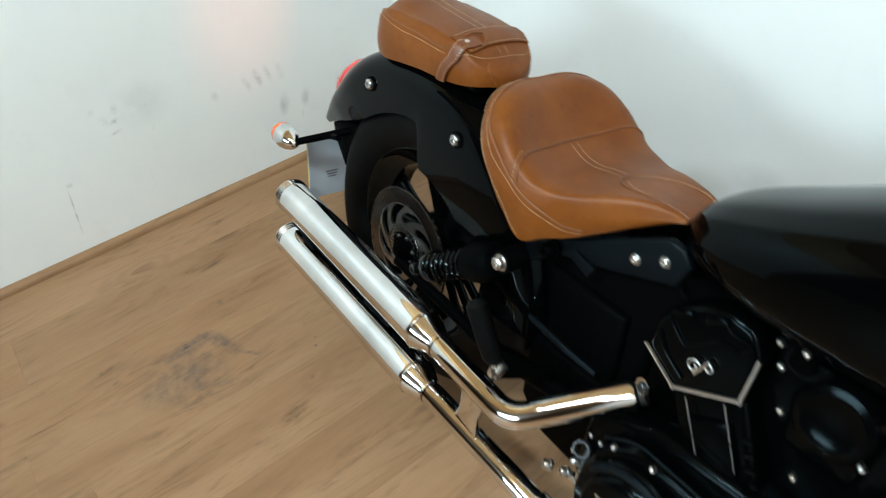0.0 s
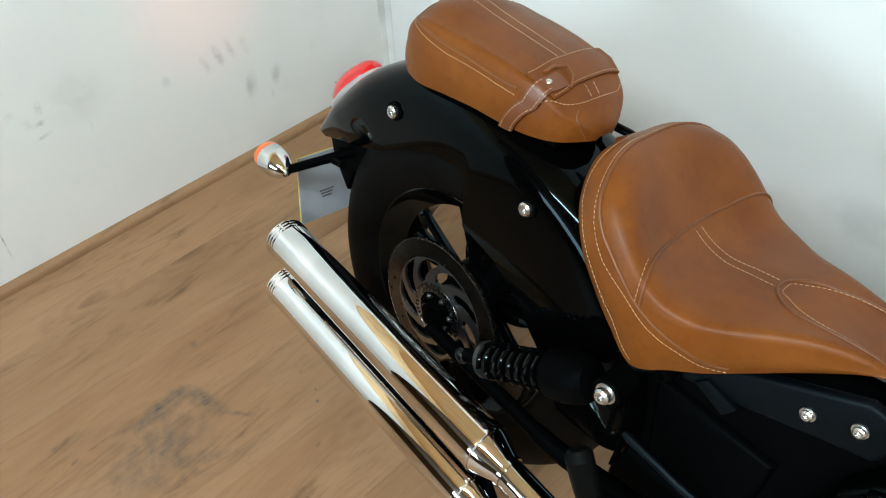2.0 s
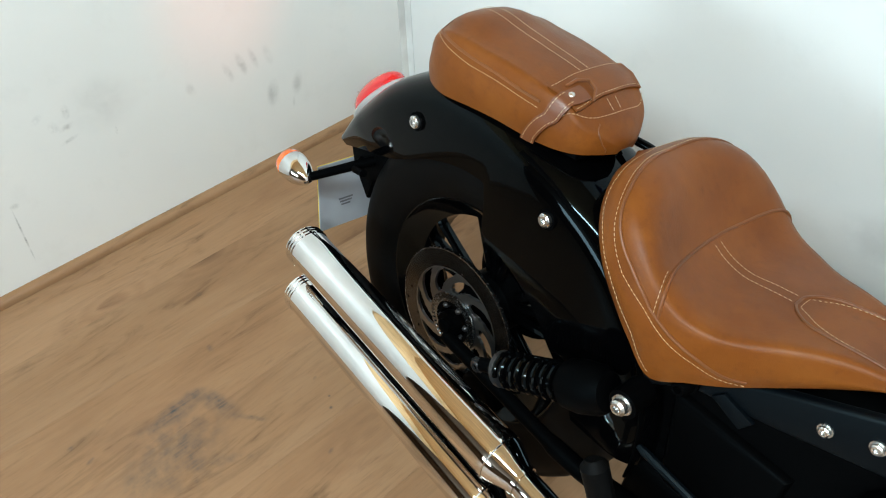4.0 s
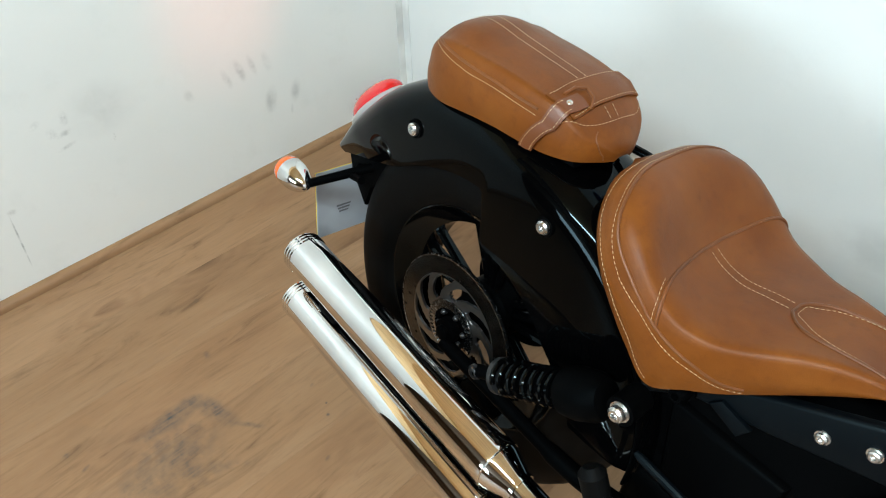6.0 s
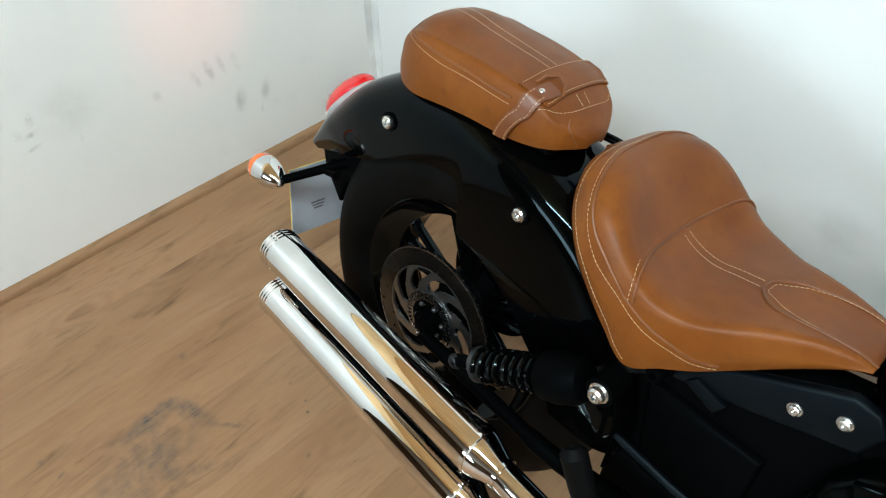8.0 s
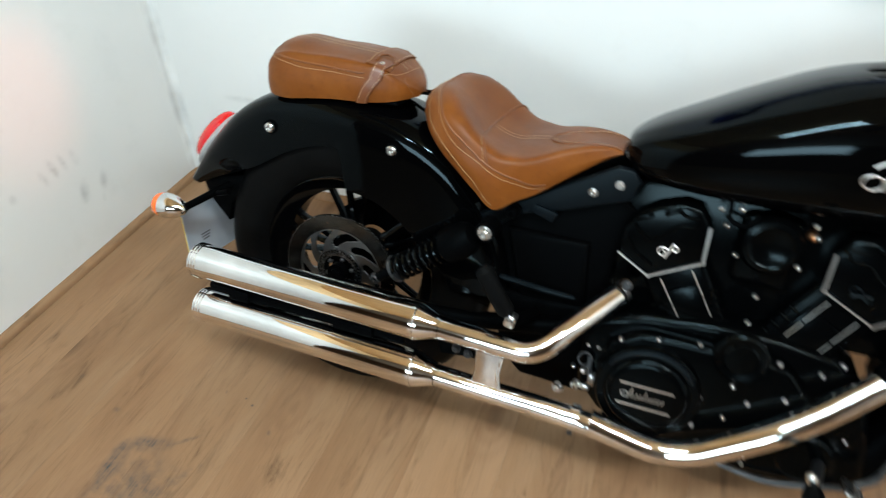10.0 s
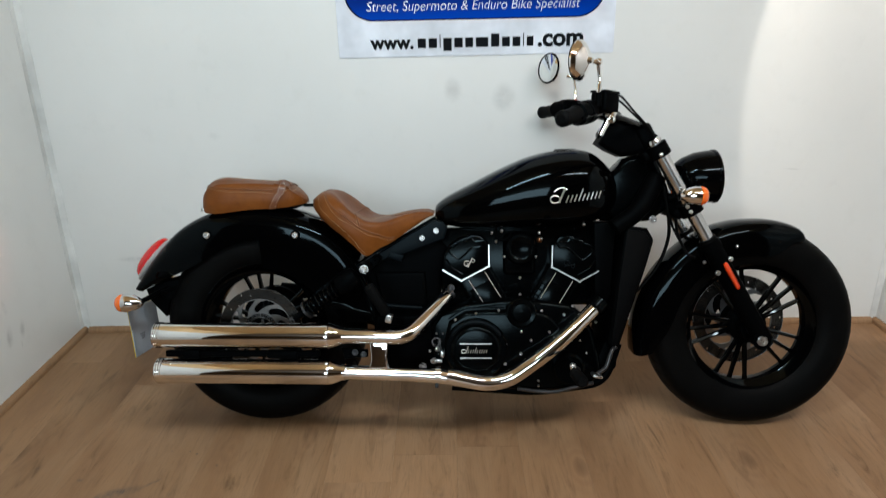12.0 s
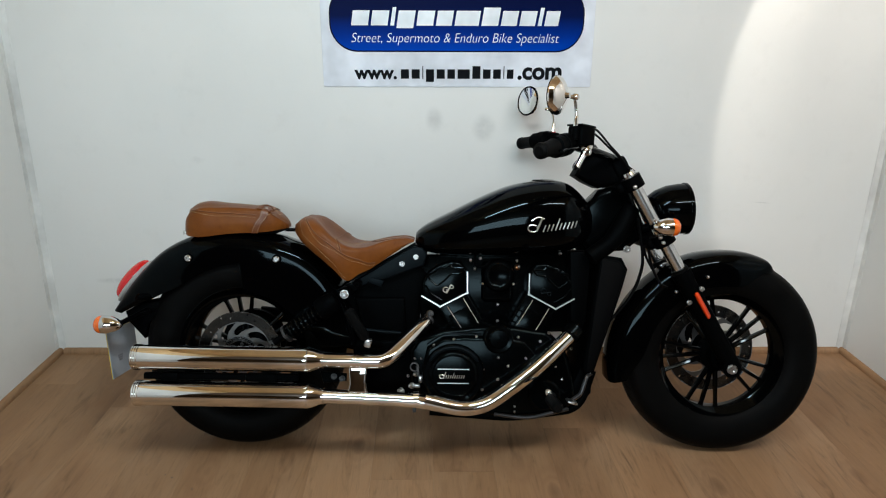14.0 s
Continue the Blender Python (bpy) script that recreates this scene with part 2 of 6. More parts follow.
    nt.links.new(calc(nt, "ADD", calc(nt, "MULTIPLY", noisy(nt, stretch(9, 9), 2.0, 4), 0.22), 0.30), b.inputs["Roughness"])
    b.inputs["Specular IOR Level"].default_value = 0.12
    nt.links.new(bump(nt, fibre, 0.18, 0.0008), b.inputs["Normal"])
    return m


def leather(name):
    m, nt, b = nodes_of(name)
    b.inputs["Specular IOR Level"].default_value = 0.17
    vec = coords(nt)
    col = ramp(nt, noisy(nt, vec, 9.0, 5, 0.6), (0.28, (0.104, 0.0288, 0.0042)), (0.5, (0.141, 0.0417, 0.0062)), (0.75, (0.172, 0.0545, 0.0086)))
    spots = noisy(nt, vec, 75, 4, 0.7)
    col = blend(nt, calc(nt, "MULTIPLY", calc(nt, "SUBTRACT", spots, 0.53, True), 2.2), col, (0.090, 0.026, 0.006))
    pale = noisy(nt, vec, 21, 5, 0.6)
    col = blend(nt, calc(nt, "MULTIPLY", calc(nt, "SUBTRACT", pale, 0.57, True), 1.5), col, (0.240, 0.082, 0.012))
    nt.links.new(col, b.inputs["Base Color"])
    nt.links.new(calc(nt, "ADD", calc(nt, "MULTIPLY", pale, 0.22), 0.30), b.inputs["Roughness"])
    cells = nt.nodes.new("ShaderNodeTexVoronoi")
    cells.inputs["Scale"].default_value = 620
    nt.links.new(vec, cells.inputs["Vector"])
    relief = calc(nt, "ADD", cells.outputs["Distance"], calc(nt, "MULTIPLY", noisy(nt, vec, 60, 4), 2.2))
    nt.links.new(bump(nt, relief, 0.14, 0.0009), b.inputs["Normal"])
    return m


def rubber(name, tread=None):
    """Tyre rubber; tread is (x, z, radius): beyond that radius the running surface is dusty."""
    m, nt, b = nodes_of(name)
    vec = coords(nt)
    col = ramp(nt, noisy(nt, vec, 12, 4), (0.3, (0.0010, 0.0010, 0.0010)), (0.7, (0.0022, 0.0022, 0.0022)))
    if tread:
        sep = nt.nodes.new("ShaderNodeSeparateXYZ")
        nt.links.new(nt.nodes.new("ShaderNodeTexCoord").outputs["Object"], sep.inputs[0])
        dx, dz = calc(nt, "SUBTRACT", sep.outputs["X"], tread[0]), calc(nt, "SUBTRACT", sep.outputs["Z"], tread[1])
        r = calc(nt, "SQRT", calc(nt, "ADD", calc(nt, "MULTIPLY", dx, dx), calc(nt, "MULTIPLY", dz, dz)))
        dust = calc(nt, "MULTIPLY", calc(nt, "SUBTRACT", r, tread[2], True), 110.0, True)
        dust = calc(nt, "MULTIPLY", dust, noisy(nt, vec, 45, 4, 0.6), True)
        col = blend(nt, dust, col, (0.017, 0.0155, 0.014))
    nt.links.new(col, b.inputs["Base Color"])
    b.inputs["Roughness"].default_value = 0.5
    b.inputs["Specular IOR Level"].default_value = 0.05
    nt.links.new(bump(nt, noisy(nt, vec, 300, 2), 0.2, 0.0006), b.inputs["Normal"])
    return m


def lens(name, colour):
    m, nt, b = nodes_of(name)
    vec = coords(nt)
    b.inputs["Base Color"].default_value = (*colour, 1)
    b.inputs["Roughness"].default_value = 0.08
    b.inputs["Subsurface Weight"].default_value = 0.3
    b.inputs["Subsurface Radius"].default_value = (0.02, 0.01, 0.005)
    b.inputs["Coat Weight"].default_value = 0.6
    w = nt.nodes.new("ShaderNodeTexWave")
    w.inputs["Scale"].default_value = 55
    nt.links.new(vec, w.inputs["Vector"])
    nt.links.new(bump(nt, w.outputs["Fac"], 0.25, 0.001), b.inputs["Normal"])
    return m


def sign_blue(name):
    m, nt, b = nodes_of(name)
    tc = nt.nodes.new("ShaderNodeTexCoord")
    sep = nt.nodes.new("ShaderNodeSeparateXYZ")
    nt.links.new(tc.outputs["Object"], sep.inputs[0])
    up = nt.nodes.new("ShaderNodeMapRange")
    up.inputs["From Min"].default_value, up.inputs["From Max"].default_value = 0.11, 0.34
    nt.links.new(sep.outputs["Z"], up.inputs["Value"])
    nt.links.new(ramp(nt, up.outputs["Result"], (0.0, (0.001, 0.060, 0.48)), (0.30, (0.001, 0.026, 0.24)), (0.62, (0.002, 0.007, 0.055)), (1.0, (0.002, 0.004, 0.030))), b.inputs["Base Color"])
    b.inputs["Roughness"].default_value = 0.3
    b.inputs["Specular IOR Level"].default_value = 0.03
    return m


HAND_SMEARS = [
    ((0, 0.162, 0.319), (0.1, 0.0130, 0.0370), (14, 0, 0), 0.30, 36, 0.65),
    ((0, 0.201, 0.326), (0.1, 0.0140, 0.0420), (12, 0, 0), 0.36, 36, 0.65),
    ((0, 0.235, 0.327), (0.1, 0.0120, 0.0400), (10, 0, 0), 0.30, 36, 0.65),
    ((0, 0.275, 0.321), (0.1, 0.0160, 0.0400), (10, 0, 0), 0.16, 36, 0.65),
    ((0, 0.265, 0.212), (0.1, 0.0220, 0.0470), (-14, 0, 0), 0.46, 27, 0.80),
    ((0, 0.339, 0.207), (0.1, 0.0200, 0.0430), (-18, 0, 0), 0.34, 27, 0.75),
    ((0, 0.061, 0.317), (0.1, 0.0160, 0.0240), (20, 0, 0), 0.22, 36, 0.65),
    ((0, 0.318, 0.156), (0.1, 0.0060, 0.0200), (-10, 0, 0), 0.20, 36, 0.65),
]
WALL_SCUFFS = [
    ((0, -0.210, 0.388), (0.1, 0.012, 0.022), (-15, 0, 0), 0.42, 90, 0.35),
    ((0, -0.221, 0.356), (0.1, 0.024, 0.010), (14, 0, 0), 0.45, 70, 0.45),
    ((0, -0.245, 0.364), (0.1, 0.014, 0.022), (10, 0, 0), 0.28, 90, 0.30),
    ((0, -0.228, 0.324), (0.1, 0.028, 0.007), (12, 0, 0), 0.40, 80, 0.45),
    ((0, -0.268, 0.398), (0.1, 0.018, 0.010), (30, 0, 0), 0.26, 80, 0.40),
    ((0, -0.131, 0.300), (0.1, 0.006, 0.014), (0, 0, 0), 0.60, 160, 0.1),
    ((0, -0.135, 0.378), (0.1, 0.100, 0.085), (0, 0, 0), 0.17, 14, 0.75),
    ((0, -0.410, 0.148), (0.1, 0.0030, 0.095), (-7, 0, 0), 0.70, 50, 0.7),
    ((0, -0.392, 0.229), (0.1, 0.014, 0.010), (0, 0, 0), 0.40, 70, 0.5),
    ((0, -0.712, 0.439), (0.1, 0.050, 0.050), (0, 0, 0), 0.25, 40, 0.4),
]
BACK_STAINS_SHADE = [
    ((0.620, 0, 0.975), (0.042, 0.1, 0.058), (0, 0, 0), 0.26, 14, 0.8),
    ((0.809, 0, 0.944), (0.055, 0.1, 0.065), (0, 0, 0), 0.34, 14, 0.8),
    ((-0.660, 0, 0.320), (0.095, 0.1, 0.016), (0, 0, 0), 0.30, 30, 0.6),
    # this row and the next: dirt with the shadow beside the seat painted in
    ((0.400, 0, 0.350), (0.110, 0.1, 0.080), (0, 0, 0), 0.24, 14, 0.7),
    ((0.560, 0, 0.300), (0.120, 0.1, 0.060), (0, 0, 0), 0.20, 16, 0.7),
    ((-0.280, 0, 0.814), (0.035, 0.1, 0.020), (0, 0, 0), 0.12, 40, 0.5),
    ((1.925, 0, 0.658), (0.050, 0.1, 0.004), (0, 4, 0), 0.25, 60, 0.6),
]
TYRE_MARKS = [
    ((-0.398, -0.300, 0), (0.040, 0.022, 0.1), (0, 0, 60), 0.72, 40, 0.55),
    ((-0.392, -0.350, 0), (0.062, 0.030, 0.1), (0, 0, 92), 0.92, 40, 0.70),
    ((-0.388, -0.405, 0), (0.050, 0.018, 0.1), (0, 0, 75), 0.70, 50, 0.45),
    ((-0.345, -0.278, 0), (0.075, 0.028, 0.1), (0, 0, 20), 0.80, 36, 0.62),
    ((-0.272, -0.242, 0), (0.050, 0.008, 0.1), (0, 0, 40), 0.62, 50, 0.50),
    ((-0.330, -0.380, 0), (0.075, 0.140, 0.1), (0, 0, -12), 0.66, 34, 0.36),
    ((-0.275, -0.400, 0), (0.085, 0.130, 0.1), (0, 0, -25), 0.60, 36, 0.32),
    ((-0.230, -0.330, 0), (0.016, 0.090, 0.1), (0, 0, -30), 0.45, 60, 0.35),
    ((-0.300, -0.470, 0), (0.050, 0.060, 0.1), (0, 0, 0), 0.55, 50, 0.30),
    ((-0.184, -0.110, 0), (0.0055, 0.0055, 0.1), (0, 0, 0), 0.85, 30, 1.0),
    ((-0.209, -0.097, 0), (0.0040, 0.0040, 0.1), (0, 0, 0), 0.80, 30, 1.0),
]
FLOOR_SPOTS = [
    ((-0.265, -0.095, 0), (0.005, 0.008, 0.1), (0, 0, 30), 0.55, 60, 0.8),
    ((-0.485, -0.225, 0), (0.014, 0.010, 0.1), (0, 0, 0), 0.62, 60, 0.6),
    ((-0.457, -0.549, 0), (0.008, 0.010, 0.1), (0, 0, 0), 0.70, 60, 0.6),
    ((-0.405, -0.530, 0), (0.006, 0.012, 0.1), (0, 0, 20), 0.60, 60, 0.6),
    ((-0.106, -0.165, 0), (0.006, 0.010, 0.1), (0, 0, 20), 0.55, 60, 0.6),
    ((-0.640, -0.170, 0), (0.010, 0.008, 0.1), (0, 0, 0), 0.60, 60, 0.6),
    ((0.550, -0.300, 0), (0.050, 0.040, 0.1), (0, 0, 0), 0.30, 40, 0.3),
    ((0.900, -0.620, 0), (0.030, 0.030, 0.1), (0, 0, 0), 0.40, 60, 0.3),
]
WALL_LEFT = wall_paint("wall_paint_left", HAND_SMEARS + WALL_SCUFFS)
WALL_BACK = wall_paint("wall_paint_back", BACK_STAINS_SHADE)
WALL_REST = wall_paint("wall_paint", [])
CEILING = plain("ceiling_board", (0.74, 0.50, 0.25), 0.6, grain=0.1)
HALL = plain("hall_paint", (0.22, 0.155, 0.10), 0.7, grain=0.1)
FLOOR = wood_floor("oak_laminate", TYRE_MARKS + FLOOR_SPOTS)
HALLFLOOR = wood_floor("hall_floor_wood")
SKIRT = wood_floor("wood_beading")
JOINT = plain("floor_joint", (0.13, 0.085, 0.05), 0.8)
TRIM = plain("white_trim", (0.70, 0.70, 0.685), 0.7, spec=0.2)
LEATHER = leather("tan_leather")
PIPING = plain("leather_piping", (0.135, 0.040, 0.0065), 0.5, grain=0.4, scale=300, wear=0.1)
STRAP = plain("leather_strap", (0.110, 0.031, 0.007), 0.42, grain=0.4, scale=300, wear=0.1)
THREAD = plain("cream_thread", (0.50, 0.36, 0.215), 0.7)
BLACK = plain("gloss_black_paint", (0.0006, 0.0006, 0.0007), 0.045, spec=0.095, tint=(0.72, 0.92, 1.0))
RIMBLACK = plain("gloss_black_wheel", (0.0008, 0.0008, 0.0009), 0.08, spec=0.16, tint=(0.72, 0.92, 1.0))
SATIN = plain("satin_black", (0.0009, 0.0009, 0.0010), 0.50, grain=0.05, spec=0.018, tint=(0.72, 0.92, 1.0))
BLUEBLACK = plain("textured_black_frame", (0.0014, 0.0022, 0.0032), 0.46, grain=0.2, scale=400, spec=0.11, tint=(0.72, 0.92, 1.0))
ENGINE = plain("engine_black", (0.0007, 0.0008, 0.0009), 0.16, grain=0.03, spec=0.07, tint=(0.72, 0.94, 1.0))
RUBBER = rubber("tyre_rubber")
GRIP = plain("grip_rubber", (0.0016, 0.0017, 0.0018), 0.6, grain=0.4, scale=500, spec=0.06)
SHROUD = plain("shroud_plastic", (0.0014, 0.0014, 0.0015), 0.5, grain=0.5, scale=500, spec=0.03)
CHROME = plain("chrome", (0.78, 0.772, 0.762), 0.03, 1.0)
FORKCHROME = plain("hard_chrome", (0.62, 0.63, 0.64), 0.22, 1.0)
STEEL = plain("bolt_steel", (0.62, 0.62, 0.61), 0.28, 1.0, grain=0.1)
MILLED = plain("milled_aluminium", (0.66, 0.65, 0.63), 0.30, 1.0, grain=0.1, scale=300)
DISC = plain("brake_disc_steel", (0.075, 0.072, 0.068), 0.24, 1.0, grain=0.02, scale=200, wear=0.1)
SPIDER = plain("disc_spider_steel", (0.24, 0.24, 0.24), 0.32, 1.0, grain=0.04, scale=200)
RINGSTEEL = plain("sensor_ring_steel", (0.30, 0.31, 0.32), 0.26, 1.0, grain=0.08, scale=200)
DARKSTEEL = plain("dark_steel", (0.06, 0.06, 0.062), 0.35, 0.8)
RED = lens("red_lens", (0.55, 0.006, 0.008))
AMBER = lens("amber_lens", (0.75, 0.13, 0.008))
REDLENS = lens("amber_reflector", (0.62, 0.05, 0.006))
# grey that stands in for the white wall mirrored below the tail lens
TAILGLEAM = plain("tail_gleam_grey", (0.34, 0.33, 0.32), 0.3)
PLATE = plain("plate_back_grey", (0.32, 0.34, 0.37), 0.5, grain=0.1)
YELLOW = plain("plate_yellow", (0.66, 0.47, 0.03), 0.45)
PLATEMARK = plain("plate_print", (0.12, 0.12, 0.13), 0.6)
MIRROR = plain("mirror_glass", (0.82, 0.84, 0.84), 0.012, 1.0)
REDKNOB = plain("red_switch", (0.60, 0.02, 0.02), 0.4)
SIGNWHITE = plain("sign_white", (0.68, 0.71, 0.78), 0.35)
SIGNBLUE = sign_blue("sign_blue")
SIGNNAVY = plain("sign_navy", (0.003, 0.005, 0.022), 0.4, spec=0.05)
SIGNTEXT = plain("sign_letter_white", (0.78, 0.82, 0.88), 0.4)
SIGNINK = plain("sign_letter_black", (0.006, 0.007, 0.009), 0.5, spec=0.04)

# ---- the bay: walls, ceiling, floor ----
X_LEFT, X_RIGHT, Y_BACK, Y_FRONT, Z_TOP = -0.928, 2.381, 0.7155, -1.75, 2.16
wide, deep = X_RIGHT - X_LEFT, Y_BACK - Y_FRONT


def structure(name, bm, material, label="", smooth=0):
    return tagged(part(name, bm, material, None, label, smooth), kind="structure")


w = structure("wall_back", box((wide + 0.2, 0.1, Z_TOP), (0, 0.05, Z_TOP / 2)), WALL_BACK, "off-white painted wall with grey smudges and painted-in shade")
w.location = (0, Y_BACK, 0)
for v in w.data.vertices:
    v.co.x += (X_LEFT + X_RIGHT) / 2
w = structure("wall_left", box((0.1, deep, Z_TOP), (-0.05, (Y_BACK + Y_FRONT) / 2, Z_TOP / 2)), WALL_LEFT, "off-white painted wall with scuff marks")
w.location = (X_LEFT, 0, 0)
w = structure("wall_right", box((0.1, deep, Z_TOP), (0.05, (Y_BACK + Y_FRONT) / 2, Z_TOP / 2)), WALL_REST, "plain off-white painted wall")
w.location = (X_RIGHT, 0, 0)
structure("trim", box((0.008, deep, Z_TOP - 1.70), (X_LEFT + 0.004, (Y_BACK + Y_FRONT) / 2, (Z_TOP + 1.70) / 2), 0.002), CEILING, "golden wooden panel above the side wall")
structure("ceiling", box((wide + 0.2, deep + 0.1, 0.1), ((X_LEFT + X_RIGHT) / 2, (Y_BACK + Y_FRONT) / 2 + 0.05, Z_TOP + 0.05)), CEILING, "plain wooden board ceiling of the bay")

# the dim shop hall in front of the bay
HX0, HX1, HY, HZ = -4.5, 6.0, -7.5, 3.2
hy = (Y_FRONT + HY) / 2
structure("hall_wall_south", box((HX1 - HX0, 0.1, HZ), ((HX0 + HX1) / 2, HY - 0.05, HZ / 2)), HALL, "plain dim wall")
structure("hall_wall_west", box((0.1, Y_FRONT - HY, HZ), (HX0 - 0.05, hy, HZ / 2)), HALL, "plain dim wall")
structure("hall_wall_east", box((0.1, Y_FRONT - HY, HZ), (HX1 + 0.05, hy, HZ / 2)), HALL, "plain dim wall")
structure("hall_wall_left", box((X_LEFT - 0.1 - HX0, 0.1, HZ), ((HX0 + X_LEFT - 0.1) / 2, Y_FRONT + 0.05, HZ / 2)), HALL, "plain dim wall")
structure("hall_wall_right", box((HX1 - X_RIGHT - 0.1, 0.1, HZ), ((HX1 + X_RIGHT + 0.1) / 2, Y_FRONT + 0.05, HZ / 2)), HALL, "plain dim wall")
structure("hall_wall_over", box((wide + 0.2, 0.1, HZ - Z_TOP), ((X_LEFT + X_RIGHT) / 2, Y_FRONT - 0.05, (HZ + Z_TOP) / 2)), HALL, "plain dim wall")
structure("hall_ceiling", box((HX1 - HX0, Y_FRONT - HY, 0.1), ((HX0 + HX1) / 2, hy, HZ + 0.05)), HALL, "plain dim ceiling")
structure("hall_floor", box((HX1 - HX0, Y_FRONT - HY, 0.1), ((HX0 + HX1) / 2, hy, -0.05)), HALLFLOOR, "brown wooden floor")

# an added, unseen baffle in the downlight's beam: it leaves a bright ring on the wall
cap = lathe([(0.078, 0.0), (0.078, 0.030), (0.080, 0.0325), (0.082, 0.030), (0.082, 0.0)], tuple(BEAM_FROM), tuple(BEAM), 40)
stem = tube([BEAM_FROM + BEAM * 0.080 + Vector((0.028, 0, 0)), BEAM_FROM + BEAM * 0.05 + Vector((0.034, 0, 0.02)), Vector((2.150, -0.280, Z_TOP + 0.004))], 0.0025, 8)
structure("lamp_fitting", merge(cap, stem), DARKSTEEL, "small dark metal baffle added before the downlight", 30)

# white strips that cover the two corners
def corner_strip(x, sign):
    bm = box((0.002, 0.024, Z_TOP), (x + sign * 0.001, Y_BACK - 0.012, Z_TOP / 2), 0.0005)
    bm2 = box((0.028, 0.002, Z_TOP), (x + sign * 0.016, Y_BACK - 0.001, Z_TOP / 2), 0.0005)
    structure("trim", merge(bm, bm2), TRIM, "thin white plastic corner strip")


corner_strip(X_LEFT, 1)
corner_strip(X_RIGHT, -1)

# quarter-round wooden beading along the walls
def beading(length):
    prof = [(0, 0), (0.020, 0)] + [(0.004 + 0.016 * math.cos(radians(a)), 0.006 + 0.016 * math.sin(radians(a))) for a in range(0, 91, 15)] + [(0, 0.022)]
    return loft([[(u, s, v) for u, v in prof] for s in (0, length)])


bm = beading(deep)
structure("baseboard", moved(bm, pose(X_LEFT, Y_FRONT, 0)), SKIRT, "narrow brown wooden beading", 30)
bm = moved(beading(deep), pose(0, 0, 0, 0, 0, 180))
structure("baseboard", moved(bm, pose(X_RIGHT, Y_BACK, 0)), SKIRT, "narrow brown wooden beading", 30)
bm = moved(beading(wide - 0.05), pose(0, 0, 0, 0, 0, -90))
structure("baseboard", moved(bm, pose(X_LEFT + 0.025, Y_BACK, 0)), SKIRT, "narrow brown wooden beading", 30)

floor = structure("floor", box((wide + 0.2, deep + 0.2, 0.1), ((X_LEFT + X_RIGHT) / 2, (Y_BACK + Y_FRONT) / 2, -0.058)), JOINT, "light brown oak-look laminate floor with rubber marks")

# ---- the motorcycle: leans on its side stand, x towards its front wheel ----
bike = tagged(new("motorcycle"), "black cruiser motorcycle with tan leather seats and chrome exhausts", "motorcycle")
bike.matrix_world = Matrix.Translation((0, 0.0855, -0.002)) @ pose(0, 0, 0, 0, 0, -1.84) @ pose(0, 0, 0, -12.5, 0, 0)
REAR, FRONT, GUARD = (0.006, 0.322), (1.537, 0.321), (0.012, 0.326)


def bolt(at, r=0.006, parent=None, out=(0, -1, 0), material=None, name="bolt", h=0.006):
    d = Vector(out).normalized()
    if r < 0.0063:
        bm = lathe([(-0.004, r * 1.15), (0.001, r * 1.15), (h * 0.45, r * 1.0), (h * 0.75, r * 0.72), (h * 0.95, r * 0.35), (h, 0.0)], at, tuple(d), 12)
        return part(name, bm, material or STEEL, parent or bike)
    bm = lathe([(-0.004, r * 1.25), (0.001, r * 1.25), (0.001, r), (h * 0.75, r * 0.96), (h, r * 0.7), (h, r * 0.42), (h * 0.5, r * 0.40)], at, tuple(d), 20 if r > 0.008 else 12)
    return part(name, bm, material or STEEL, parent or bike)


# -- wheels
def tyre(c, R, w, rim):
    h = R - rim
    prof = [(-w * 0.36, rim - 0.004), (-w * 0.44, rim + 0.006), (-w * 0.49, rim + h * 0.28), (-w * 0.505, rim + h * 0.48)]
    for a in range(-78, 79, 6):
        s = math.sin(radians(a))
        prof.append((w * 0.5 * s, R - w * 0.40 * (1 - math.cos(radians(a)))))
    prof += [(w * 0.505, rim + h * 0.48), (w * 0.49, rim + h * 0.28), (w * 0.44, rim + 0.006), (w * 0.36, rim - 0.004)]
    return lathe(prof, (c[0], 0, c[1]), "y", 96, wrap=True)


def tread_cut(c, R, w, i, n, side):
    """One slanting groove sunk in the tread: two walls and a floor."""
    a0 = i * math.tau / n
    bm = bmesh.new()
    rows = []
    for k in range(7):
        t = k / 6
        s = side * (0.10 + 0.72 * t)
        y = w * 0.5 * s
        r = R - w * 0.40 * (1 - math.sqrt(max(0.0, 1 - s * s))) + 0.0007
        a = a0 + t * 0.13
        half = 0.0075 * (0.35 + math.sin(math.pi * min(1, t + 0.15)) * 0.65)
        row = []
        for da in (-half, half):
            row.append(bm.verts.new((c[0] + r * math.cos(a + da), y, c[1] + r * math.sin(a + da))))
        rows.append(row)
    for p, q in zip(rows, rows[1:]):
        bm.faces.new((p[0], p[1], q[1], q[0]))
    return bm


def spoke(c, a, r0, r1, y0, y1, w0, w1):
    d, s = Vector((math.cos(a), 0, math.sin(a))), Vector((-math.sin(a), 0, math.cos(a)))
    rings = []
    for t in (0, 0.08, 0.3, 0.6, 0.9, 1.0):
        r, y = r0 + (r1 - r0) * t, y0 + (y1 - y0) * t
        w, th = w0 + (w1 - w0) * t, 0.011
        if t in (0, 1.0):
            w *= 1.5
        p = Vector((c[0], y, c[1])) + d * r
        rings.append([p + s * (w * math.cos(k * math.tau / 8)) + Vector((0, th * math.sin(k * math.tau / 8), 0)) for k in range(8)])
    return loft(rings)


